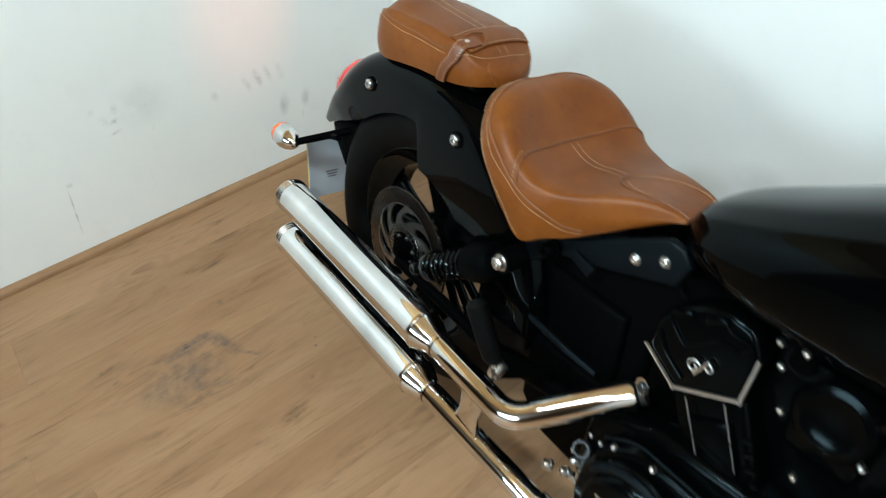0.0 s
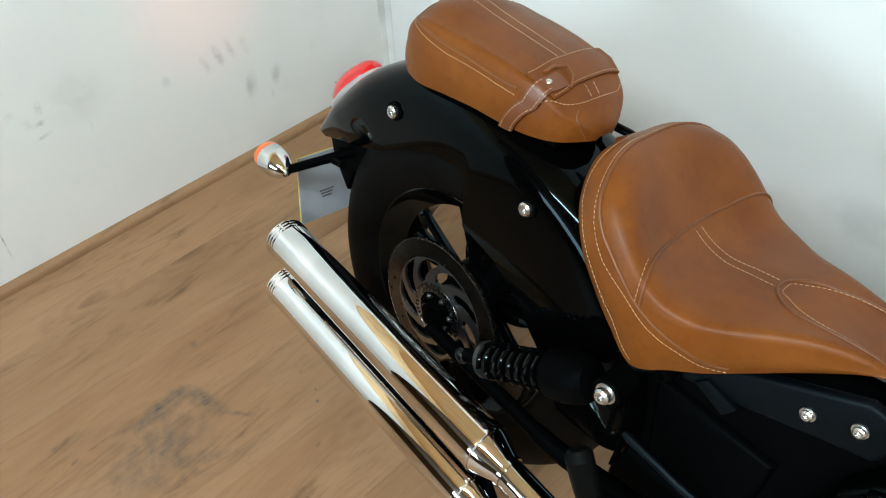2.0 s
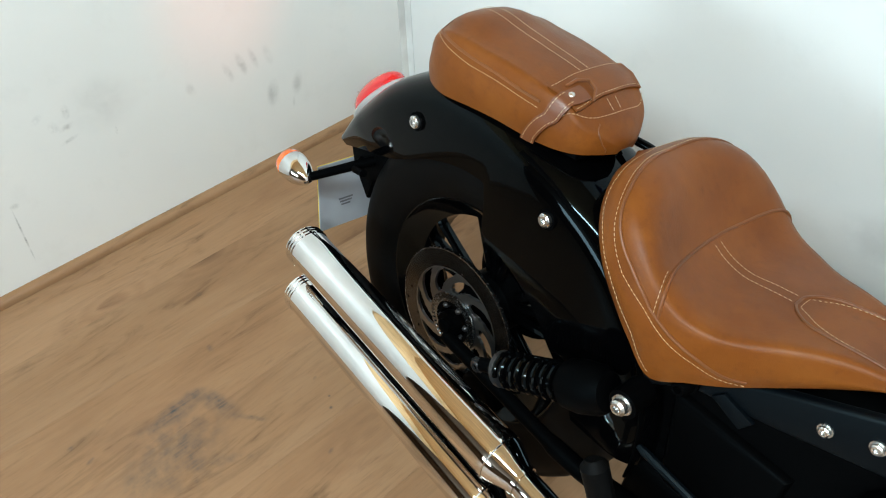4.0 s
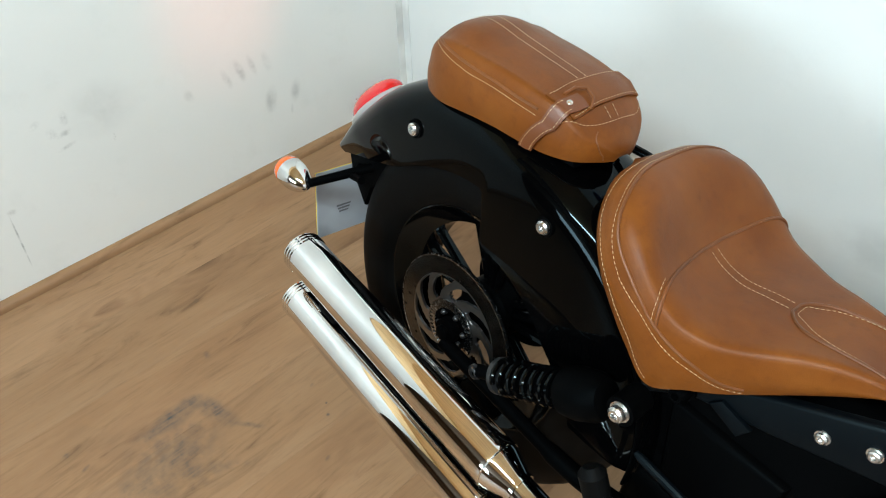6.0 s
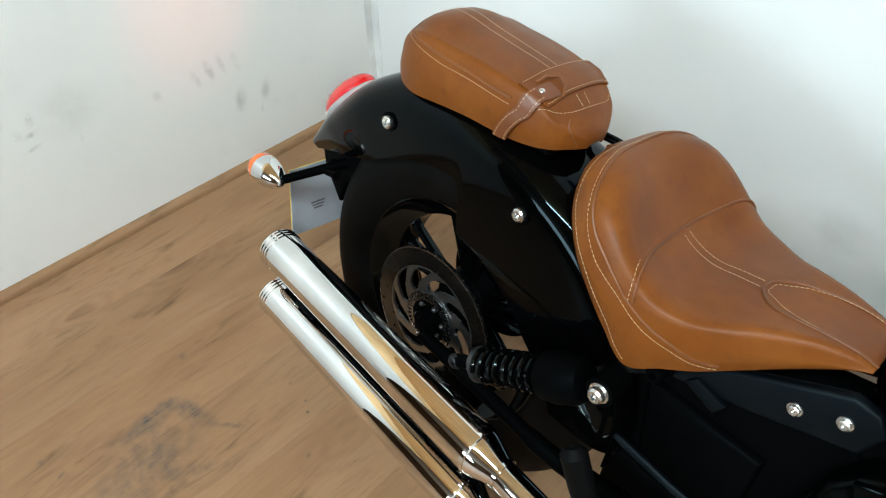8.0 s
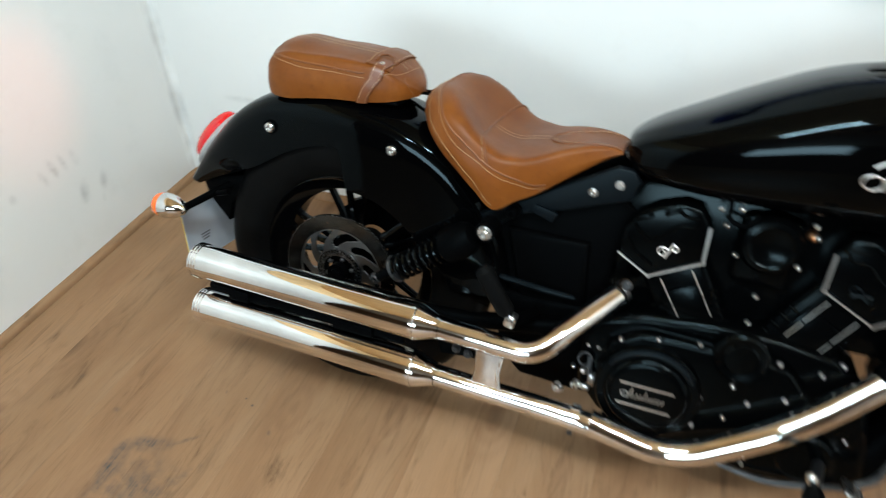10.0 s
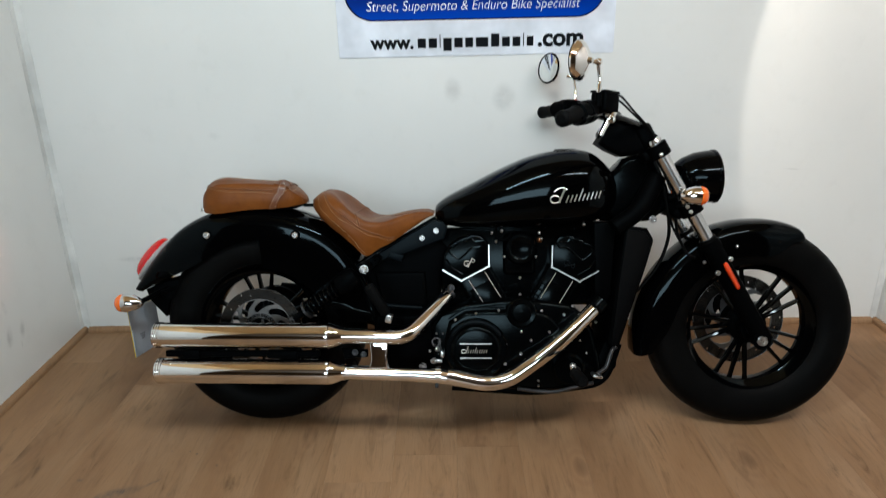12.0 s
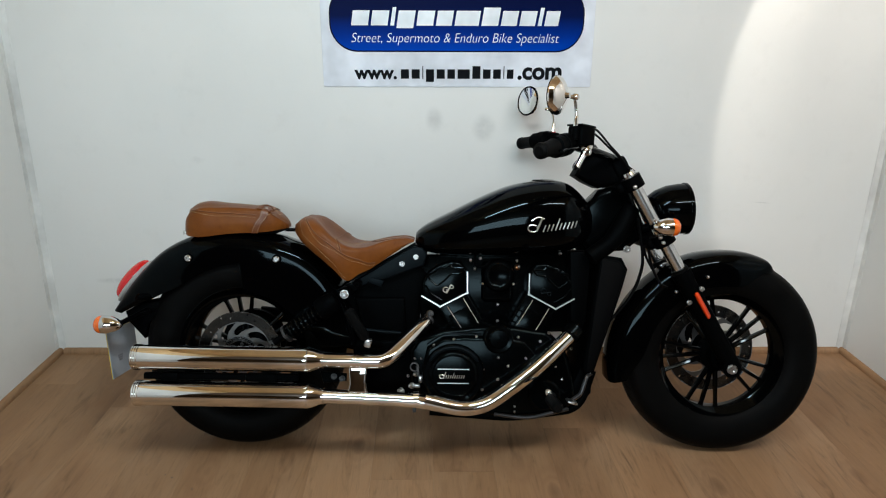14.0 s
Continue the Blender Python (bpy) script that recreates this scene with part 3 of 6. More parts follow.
def brake_disc(c, y, r, slots):
    """A flat disc: drilled rim, curved windows, inner ring; the grid follows the curve of the windows."""
    bm = bmesh.new()
    n, th = 18 * slots, 0.0025
    qs = [0.36, 0.43, 0.47, 0.52, 0.58, 0.64, 0.69, 0.73] + [0.75 + 0.25 * k / 6 for k in range(7)]
    turn = [-0.55 * min(1.0, max(0.0, (q - 0.43) / 0.30)) ** 1.4 for q in qs]
    sides = []
    for yy in (-th, th):
        sides.append([[bm.verts.new((c[0] + q * r * math.cos(k * math.tau / n + t), y + yy, c[1] + q * r * math.sin(k * math.tau / n + t))) for k in range(n)] for q, t in zip(qs, turn)])
    m = len(qs) - 1

    def open_cell(j, k):
        ph = k % 18
        if 1 <= j <= 6:
            lo, hi = ((6, 12), (5, 14), (4, 15), (3, 15), (3, 15), (4, 14))[j - 1]
            return lo <= ph < hi
        return j in (8, 10, 12) and k % 6 == 1 and (k // 6) % 3 == (j - 8) // 2
    for j in range(m):
        for k in range(n):
            if open_cell(j, k):
                continue
            i = (k + 1) % n
            for f, g in enumerate(sides):
                quad = (g[j][k], g[j][i], g[j + 1][i], g[j + 1][k])
                bm.faces.new(quad if f == 0 else tuple(reversed(quad)))
            if j <= 7:
                for (j0, k0, j1, k1), other in (((j, k, j + 1, k), (j, (k - 1) % n)), ((j, i, j + 1, i), (j, i)), ((j, k, j, i), (j - 1, k)), ((j + 1, k, j + 1, i), (j + 1, k))):
                    if 0 <= other[0] < m and open_cell(*other):
                        bm.faces.new((sides[0][j0][k0], sides[1][j0][k0], sides[1][j1][k1], sides[0][j1][k1]))
    for j in (0, m):
        for k in range(n):
            i = (k + 1) % n
            bm.faces.new((sides[0][j][k], sides[1][j][k], sides[1][j][i], sides[0][j][i]))
    bmesh.ops.recalc_face_normals(bm, faces=bm.faces)
    return bm


def slotted_ring(c, y, r0, r1, n):
    """A thin ring with a row of narrow radial windows, as the wheel sensor reads."""
    bm = bmesh.new()
    th, m = 0.0012, 4 * n
    rs = [r0, r0 + (r1 - r0) * 0.35, r0 + (r1 - r0) * 0.88, r1]
    sides = [[[bm.verts.new((c[0] + r * math.cos(k * math.tau / m), y + yy, c[1] + r * math.sin(k * math.tau / m))) for k in range(m)] for r in rs] for yy in (-th, th)]
    for j in range(3):
        for k in range(m):
            if j == 1 and k % 4 < 2:
                continue
            i = (k + 1) % m
            for g in sides:
                bm.faces.new((g[j][k], g[j][i], g[j + 1][i], g[j + 1][k]))
    for j in (0, 3):
        for k in range(m):
            i = (k + 1) % m
            bm.faces.new((sides[0][j][k], sides[1][j][k], sides[1][j][i], sides[0][j][i]))
    bmesh.ops.recalc_face_normals(bm, faces=bm.faces)
    return bm


def wheel(name, c, R, w, rim, rw, first, disc_y, disc_r, slots, label, well=0.028):
    x, z = c
    prof = [(-rw, rim + 0.012), (-rw - 0.004, rim + 0.009), (-rw - 0.002, rim - 0.004), (-rw + 0.014, rim - 0.014), (-rw * 0.45, rim - well + 0.002), (0, rim - well),
            (rw * 0.45, rim - well + 0.002), (rw - 0.014, rim - 0.014), (rw + 0.002, rim - 0.004), (rw + 0.004, rim + 0.009), (rw, rim + 0.012), (rw * 0.6, rim - 0.006), (0, rim - 0.018), (-rw * 0.6, rim - 0.006)]
    wh = part(name, lathe(prof, (x, 0, z), "y", 96, wrap=True), RIMBLACK, bike, label)
    part("tyre", tyre(c, R, w, rim), rubber(name + "_rubber", (x, z, R - 0.020)), wh, "black rubber tyre")
    part("hub", lathe([(-0.062, 0.020), (-0.060, 0.038), (-0.030, 0.044), (-0.018, 0.058), (0.018, 0.058), (0.030, 0.044), (0.060, 0.038), (0.062, 0.020)], (x, 0, z), "y", 40), SATIN, wh)
    for g in range(5):
        for k in (-1, 0, 1):
            a = radians(first + 72 * g + 15.5 * k)
            part("spoke", spoke(c, a, 0.050, rim - well + 0.006, 0.006 * k, 0, 0.0085, 0.0060), RIMBLACK, wh)
    d = part("brake_disc", brake_disc(c, disc_y, disc_r, slots), DISC, wh, "dark steel ventilated brake disc")
    part("disc_carrier", lathe([(disc_y - 0.004, 0.030), (disc_y - 0.004, disc_r * 0.40), (disc_y + 0.004, disc_r * 0.40), (disc_y + 0.004, 0.030)], (x, 0, z), "y", 40, wrap=True), SATIN, wh)
    d.data.materials.append(SPIDER)
    for f in d.data.polygons:
        if math.hypot(f.center.x - x, f.center.z - z) < disc_r * 0.745:
            f.material_index = 1
    part("disc_edge", lathe([(disc_y - 0.0030, disc_r * 0.985), (disc_y - 0.0034, disc_r * 0.998), (disc_y, disc_r * 1.003), (disc_y + 0.0034, disc_r * 0.998), (disc_y + 0.0030, disc_r * 0.985)], (x, 0, z), "y", 72, cap=False), RINGSTEEL, d, "bright worn edge of the disc")
    s = math.copysign(1, disc_y)
    ring = part("sensor_ring", slotted_ring(c, disc_y + 0.0055 * s, disc_r * 0.29, disc_r * 0.41, 40), RINGSTEEL, wh, "bright slotted sensor ring")
    for i in range(6):
        a = i * math.tau / 6 + 0.3
        bolt((x + disc_r * 0.23 * math.cos(a), disc_y + 0.004 * s, z + disc_r * 0.23 * math.sin(a)), 0.0045, wh, (0, s, 0), DARKSTEEL)
    return wh


rear_wheel = wheel("rear_wheel", REAR, 0.321, 0.150, 0.205, 0.055, 100, -0.090, 0.131, 9, "black cast rear wheel with thin spokes", 0.042)
front_wheel = wheel("front_wheel", FRONT, 0.321, 0.130, 0.205, 0.045, 41, 0.062, 0.146, 8, "black cast front wheel with thin spokes")
cuts = []
for i in range(44):
    for side in (-1, 1):
        cuts.append(tread_cut(FRONT, 0.321, 0.130, i + (0.5 if side > 0 else 0), 44, side))
tagged(part("tread_groove", merge(*cuts), SATIN, front_wheel), kind="stuff")
cuts = []
for i in range(40):
    for side in (-1, 1):
        cuts.append(tread_cut(REAR, 0.321, 0.150, i + (0.5 if side > 0 else 0), 40, side))
tagged(part("tread_groove", merge(*cuts), SATIN, rear_wheel), kind="stuff")


# -- mudguards
def mudguard(c, a0, a1, crown, inner, half, n=40):
    """A shell over a wheel; crown, inner and half are functions of the angle in degrees."""
    rings = []
    for i in range(n + 1):
        a = a0 + (a1 - a0) * i / n
        rc, ri, hw = crown(a), inner(a), half(a)
        sh = rc - min(0.055, (rc - ri) * 0.55)
        sec = [(-hw * 0.985, ri), (-hw, ri + (sh - ri) * 0.5), (-hw, sh)]
        for k in range(1, 6):
            t = k / 6 * math.pi / 2
            sec.append((-hw * math.cos(t) ** 0.62, sh + (rc - sh) * math.sin(t) ** 0.85))
        sec.append((0, rc))
        sec += [(-y, r) for y, r in reversed(sec[:-1])]
        th = 0.0045
        inside = []
        for y, r in reversed(sec):
            inside.append((y * (1 - th / max(hw, 0.01)), max(ri, r - th) if r > ri + 1e-6 else ri))
        u = Vector((math.cos(radians(a)), 0, math.sin(radians(a))))
        rings.append([Vector((c[0], y, c[1])) + u * r for y, r in sec + inside])
    return loft(rings)


def table(*rows):
    """A smooth function through (position, value) pairs."""
    xs, ys = [r[0] for r in rows], [r[1] for r in rows]

    def value(x):
        if x <= xs[0]:
            return ys[0]
        if x >= xs[-1]:
            return ys[-1]
        i = max(k for k in range(len(xs) - 1) if xs[k] <= x)
        t = (x - xs[i]) / (xs[i + 1] - xs[i])
        m = lambda k: (ys[min(k + 1, len(ys) - 1)] - ys[max(k - 1, 0)]) / (xs[min(k + 1, len(xs) - 1)] - xs[max(k - 1, 0)])
        h = xs[i + 1] - xs[i]
        return ((2 * t ** 3 - 3 * t * t + 1) * ys[i] + (t ** 3 - 2 * t * t + t) * h * m(i) + (3 * t * t - 2 * t ** 3) * ys[i + 1] + (t ** 3 - t * t) * h * m(i + 1))
    return value


rear_guard = part("rear_mudguard", mudguard(GUARD, 4, 164.5, table((4, 0.372), (33, 0.373), (55, 0.378), (90, 0.376), (119, 0.398), (130, 0.405), (143, 0.410), (158, 0.426), (166, 0.443)),
                  table((4, 0.25), (30, 0.205), (44, 0.196), (76, 0.190), (86, 0.190), (88, 0.200), (91, 0.268), (94, 0.276), (117, 0.276), (134, 0.283), (146, 0.312), (154, 0.346), (160, 0.378), (166, 0.418)),
                  table((4, 0.093), (130, 0.093), (148, 0.084), (158, 0.068), (166, 0.050)), 110), BLACK, bike, "gloss black painted rear mudguard")
for x, z in ((-0.148, 0.620), (0.125, 0.620)):
    for s in (-1, 1):
        bolt((x, s * 0.094, z), 0.0105, rear_guard, (0, s, 0), h=0.010)
        part("washer", lathe([(0, 0.015), (s * 0.004, 0.0145), (s * 0.004, 0.010)], (x, s * 0.093, z), "y", 20), SATIN, rear_guard)
front_guard = part("front_mudguard", mudguard(FRONT, 63, 194, table((63, 0.322), (65, 0.331), (68, 0.337), (76, 0.339), (95, 0.336), (115, 0.338), (140, 0.341), (167, 0.354), (194, 0.372)),
                   table((63, 0.300), (69, 0.288), (73, 0.258), (80, 0.232), (100, 0.230), (160, 0.244), (180, 0.262), (194, 0.318)),
                   table((63, 0.058), (65, 0.066), (70, 0.071), (194, 0.078)), 64), BLACK, bike, "gloss black painted front mudguard")
for a in (105, 128):
    p = (FRONT[0] + 0.268 * math.cos(radians(a)), -0.077, FRONT[1] + 0.268 * math.sin(radians(a)))
    bolt(p, 0.005, front_guard)

# -- tail lamp, plate, rear indicators
def blob(c, size, turn=(0, 0, 0), nu=24, nv=14, power=1.0, cut=None):
    """A rounded body; cut keeps only the part above that height of the unit ball."""
    rings = []
    lo = -1.0 if cut is None else cut
    for j in range(nv + 1):
        h = lo + (1 - lo) * (j / nv)
        a = math.asin(max(-1, min(1, h)))
        r = max(math.cos(a), 1e-3) ** power
        rings.append([Vector((r * math.cos(k * math.tau / nu) * size[0], r * math.sin(k * math.tau / nu) * size[1], math.sin(a) * size[2])) for k in range(nu)])
    return moved(loft(rings), Matrix.Translation(c) @ pose(0, 0, 0, *turn))


# the pale reflection under the lens is put in as a grey base
tail = part("tail_lamp_base", blob((-0.355, 0, 0.531), (0.088, 0.044, 0.016), (0, -50, 0), cut=-0.4), TAILGLEAM, bike, "grey base under the tail lens, the wall's reflection as colour")
part("red_lens", blob((-0.363, 0, 0.537), (0.078, 0.037, 0.028), (0, -50, 0), cut=-0.2, power=0.8), RED, tail, "red tail lamp lens")
lm = Matrix.Translation((-0.363, 0, 0.537)) @ pose(0, 0, 0, 0, -50, 0)
# the small white glints on the lens, put in as tiny steel beads
for k, u in enumerate((-0.8, -0.55, -0.25, 0.05, 0.35, 0.62)):
    for sy in (-1, 1):
        w = 0.55 if k % 2 else 0.78
        h = math.sqrt(max(0.05, 1 - u * u - (w * 0.8) ** 2 * (1 - u * u)))
        part("lens_stud", moved(blob((u * 0.078, sy * w * 0.037 * math.sqrt(1 - u * u), h * 0.0275), (0.0018, 0.0018, 0.0012), nu=8, nv=4), lm), STEEL, tail)
bracket = part("plate_bracket", merge(
    slab([(-0.250, 0.480), (-0.330, 0.462), (-0.372, 0.440), (-0.360, 0.405), (-0.330, 0.372), (-0.312, 0.352), (-0.298, 0.40), (-0.255, 0.44)], -0.050, 0.050, 0.006),
    tube([(-0.268, -0.095, 0.452), (-0.30, -0.09, 0.440), (-0.335, -0.05, 0.428)], 0.007, 10)), SATIN, bike, "black plastic number plate bracket")
# the plate hangs behind the wheel, its grey back towards the wheel
pm = pose(-0.402, -0.004, 0.306, 0, -6.5, 0)
plate = part("number_plate", moved(box((0.0025, 0.186, 0.150), (0, 0, 0), 0.001, 1), pm), PLATE, bike, "grey back of a number plate")
part("plate_front", moved(box((0.0015, 0.1866, 0.1506), (-0.0022, 0, 0), 0.0005, 1), pm), YELLOW, plate, "yellow plate face")
for k in range(3):
    part("print_bar", moved(box((0.0006, 0.034 - 0.006 * k, 0.0035), (0.0017, -0.030, -0.012 - 0.007 * k)), pm), PLATEMARK, plate)


def indicator(at, s, nose, stalk_from, parent, lens_label="amber indicator lens"):
    """A bullet-shaped chrome lamp; nose is the way in which its point looks, the lens the other way."""
    n = nose
    prof = [(-0.046 * n, 0.0), (-0.0455 * n, 0.005), (-0.040 * n, 0.0115), (-0.030 * n, 0.0185), (-0.016 * n, 0.0245), (-0.002 * n, 0.0272), (0.008 * n, 0.0278), (0.013 * n, 0.0275), (0.013 * n, 0.018)]
    ob = part("indicator", lathe([(-a, r) for a, r in prof], at, "x", 32), CHROME, parent, "chrome bullet indicator with amber lens")
    lensp = [(0.0125 * n, 0.0268), (0.018 * n, 0.0272), (0.027 * n, 0.0250), (0.034 * n, 0.0185), (0.038 * n, 0.009), (0.0385 * n, 0.0)]
    part("indicator_lens", lathe([(-a, r) for a, r in lensp], at, "x", 32), AMBER, ob, lens_label)
    p = Vector(at) + Vector((0.036 * n, 0, 0.002))
    part("stalk", tube([p, (p + Vector(stalk_from)) / 2, stalk_from], [0.008, 0.0085, 0.0095], 12), SATIN, ob)
    part("collar", lathe([(-0.004, 0.009), (-0.003, 0.0115), (0.003, 0.0115), (0.004, 0.009)], tuple(p - Vector((0.004 * n, 0, 0))), "x", 16), CHROME, ob)
    return ob


for s in (-1, 1):
    indicator((-0.371, s * 0.168, 0.424), s, 1, (-0.300, s * 0.045, 0.446), bike)

# -- seats
def seat_surface(rows, ring, rim=1.4, rounder=None):
    """rows: (x, half width, bottom, edge height, height of the rim, height of the middle); ring: how square the section is."""
    f = [table(*[(r[0], r[k]) for r in rows]) for k in range(1, 6)]

    def at(x, v):
        """v runs from 0 (bottom) over 1 (edge) to 2 (middle), on the side y < 0; beyond 2 it comes down the other side."""
        side = -1
        if v > 2:
            v, side = 4 - v, 1
        hw, zb, ze, zr, zc = (g(x) for g in f)
        if v <= 1:
            t = v
            return Vector((x, side * hw * (0.95 + 0.05 * math.sin(t * math.pi / 2) + 0.03 * math.sin(t * math.pi)), zb + (ze - zb) * t))
        q = 0.0 if rounder is None else min(1.0, max(0.0, (rounder - x) / 0.10))
        q = q * q * (3 - 2 * q)
        y = hw * max(0.0, math.cos((v - 1) * math.pi / 2)) ** (ring + 0.20 * q)
        a = rim - 1 + 0.40 * q
        t = v - 1
        if t <= a:
            z = ze + (zr - ze) * math.sin(t / a * math.pi / 2) ** 0.8
        else:
            w = (t - a) / (1 - a)
            z = zr + (zc - zr) * (w * w * (3 - 2 * w))
        return Vector((x, side * y, z))
    return at, f


def seat_body(at, f, xs, n=14):
    rings = []
    for x in xs:
        sec = [at(x, 4 * k / (2 * n)) for k in range(2 * n + 1)]
        zb = f[1](x)
        sec += [Vector((x, sec[-1].y * 0.5, zb + 0.004)), Vector((x, sec[0].y * 0.5, zb + 0.004))]
        rings.append(sec)
    return loft(rings)


def lifted(at, x, v, up, e=0.01):
    p = at(x, v)
    du, dv = at(x + e, v) - at(x - e, v), at(x, v + e) - at(x, max(0.0, v - e))
    nrm = du.cross(dv)
    if nrm.length < 1e-9:
        return p + Vector((0, 0, up))
    nrm.normalize()
    mid = Vector((p.x, 0, p.z - 0.05))
    if nrm.dot(p - mid) < 0:
        nrm = -nrm
    return p + nrm * up


def stitches(lines, length=0.0036, gap=0.0022, r=0.00036):
    """Short thread ends that lie on the leather along each line."""
    out = []
    for line in lines:
        line = [Vector(p) for p in line]
        run = [0.0]
        for a, b in zip(line, line[1:]):
            run.append(run[-1] + (b - a).length)

        def at(s):
            k = max(i for i in range(len(run)) if run[i] <= s + 1e-9)
            if k >= len(line) - 1:
                return line[-1]
            return line[k].lerp(line[k + 1], (s - run[k]) / max(run[k + 1] - run[k], 1e-9))
        s = 0.001
        while s + length < run[-1]:
            out.append(tube([at(s), at(s + length / 2), at(s + length)], [r * 0.8, r * 1.15, r * 0.8], 5))
            s += length + gap
    return merge(*out)


SOLO = [(0.162, 0.004, 0.6997, 0.7043, 0.7121, 0.719), (0.17, 0.036, 0.6978, 0.7066, 0.7191, 0.7244), (0.182, 0.0700, 0.6928, 0.7092, 0.7316, 0.7341), (0.205, 0.1036, 0.6749, 0.7008, 0.7449, 0.7431), (0.24, 0.129, 0.6507, 0.6862, 0.7422, 0.7339),
        (0.275, 0.1389, 0.6264, 0.6717, 0.7185, 0.6997), (0.31, 0.1408, 0.5987, 0.6598, 0.6901, 0.6709), (0.35, 0.1339, 0.5655, 0.6507, 0.6664, 0.6596), (0.39, 0.1214, 0.5851, 0.6491, 0.6613, 0.6649), (0.42, 0.1046, 0.5969, 0.6476, 0.6653, 0.6693),
        (0.46, 0.0829, 0.6205, 0.6535, 0.6769, 0.6763), (0.5, 0.0625, 0.6446, 0.6637, 0.6837, 0.6814), (0.535, 0.048, 0.665, 0.6717, 0.6836, 0.6832), (0.556, 0.039, 0.673, 0.6752, 0.678, 0.6795)]
at, f = seat_surface(SOLO, 0.72, 1.4, 0.31)
xs = [0.162 + 0.394 * (k / 70) ** 1.3 for k in range(71)]
solo = part("rider_seat", seat_body(at, f, xs, 16), LEATHER, bike, "tan leather bucket seat with stitched seams", 60)


def seam(surface, pts, up, n=40):
    """A line on a seat through (x, v) pairs."""
    line = spline([(x, v, 0) for x, v in pts], 10)
    return [lifted(surface, p.x, p.y, up) for p in line]


side_line = [(0.436, 0.23), (0.415, 0.40), (0.390, 0.64), (0.363, 0.82), (0.334, 0.94), (0.312, 1.03), (0.287, 1.08), (0.262, 1.12), (0.243, 1.20), (0.228, 1.36), (0.211, 1.66), (0.204, 2.0)]
hem = [(0.348, 0.10), (0.329, 0.18), (0.311, 0.32), (0.286, 0.43), (0.263, 0.58), (0.241, 0.72), (0.219, 0.91), (0.206, 1.06), (0.198, 1.30), (0.189, 1.70), (0.186, 2.0)]


def round_seat(half):
    return half + [(x, 4 - v) for x, v in reversed(half[:-1])]


part("piping", tube(seam(at, round_seat(side_line), 0.0000), 0.0019, 8), PIPING, solo)
cross = round_seat([(0.334, 0.97), (0.328, 1.20), (0.318, 1.45), (0.308, 1.70), (0.301, 1.92), (0.300, 2.0)])
part("piping", tube(seam(at, cross, 0.0002), 0.0021, 8), PIPING, solo)
pad = round_seat([(0.556, 1.45), (0.511, 1.62), (0.480, 1.73), (0.447, 1.83), (0.431, 1.90), (0.4195, 1.97), (0.4180, 2.0)])
part("piping", tube(seam(at, pad, 0.0002), 0.0020, 8), PIPING, solo)
lines = [seam(at, round_seat([(x - 0.0035 * max(0, v - 0.9), v - 0.10 * (1.5 - 0.5 * v)) for x, v in side_line]), 0.0007),
         seam(at, round_seat(hem), 0.0007),
         seam(at, [(x - 0.006, v) for x, v in cross[:3]], 0.0009),
         seam(at, [(0.306, 1.992), (0.34, 1.991), (0.37, 1.989), (0.413, 1.985)], 0.0008), seam(at, [(0.306, 2.008), (0.34, 2.009), (0.37, 2.011), (0.413, 2.015)], 0.0008),
         seam(at, [(x + 0.006 if x < 0.46 else x, v + (0.035 if v < 2 else -0.035) if x > 0.425 else v) for x, v in pad], 0.0008)]
tagged(part("stitching", stitches(lines), THREAD, solo, "cream stitching"), kind="stuff")

PILLION = [(-0.16, 0.0481, 0.6954, 0.7113, 0.7252, 0.739), (-0.151, 0.0657, 0.6864, 0.7201, 0.74, 0.7604), (-0.132, 0.0793, 0.6838, 0.7319, 0.7584, 0.7783), (-0.1, 0.0873, 0.6839, 0.741, 0.7697, 0.7863),
           (-0.05, 0.0856, 0.6902, 0.7467, 0.7713, 0.7818), (0, 0.0828, 0.6956, 0.7489, 0.7718, 0.7781), (0.05, 0.0795, 0.6975, 0.7456, 0.7685, 0.7741), (0.09, 0.0737, 0.7006, 0.7403, 0.7617, 0.7675),
           (0.12, 0.0608, 0.7049, 0.7317, 0.7433, 0.7494), (0.138, 0.0377, 0.708, 0.7219, 0.7292, 0.7349), (0.147, 0.0166, 0.7088, 0.7173, 0.7193, 0.7232)]
at2, f2 = seat_surface(PILLION, 0.58, 1.42)
xs = [-0.160 + 0.307 * k / 54 for k in range(55)]
pill = part("passenger_seat", seat_body(at2, f2, xs, 18), LEATHER, bike, "tan leather passenger pad with a strap", 60)
rim = [(0.062, 1.06), (0.024, 1.04), (-0.018, 1.06), (-0.062, 1.10), (-0.095, 1.17), (-0.118, 1.28), (-0.136, 1.48), (-0.146, 1.75), (-0.148, 2.0)]
part("piping", tube(seam(at2, round_seat(rim), 0.0002), 0.0019, 8), PIPING, pill)
plines = [seam(at2, [(x - 0.004 * max(0, v - 1.1), v - 0.09) for x, v in rim[:7]], 0.0008), seam(at2, [(x - 0.004 * max(0, v - 1.1), 4.09 - v) for x, v in rim[:7]], 0.0008),
          seam(at2, [(-0.142, 1.986), (-0.10, 1.986), (0.0, 1.988), (0.056, 1.990)], 0.0008), seam(at2, [(-0.142, 2.014), (-0.10, 2.014), (0.0, 2.014), (0.056, 2.014)], 0.0008)]


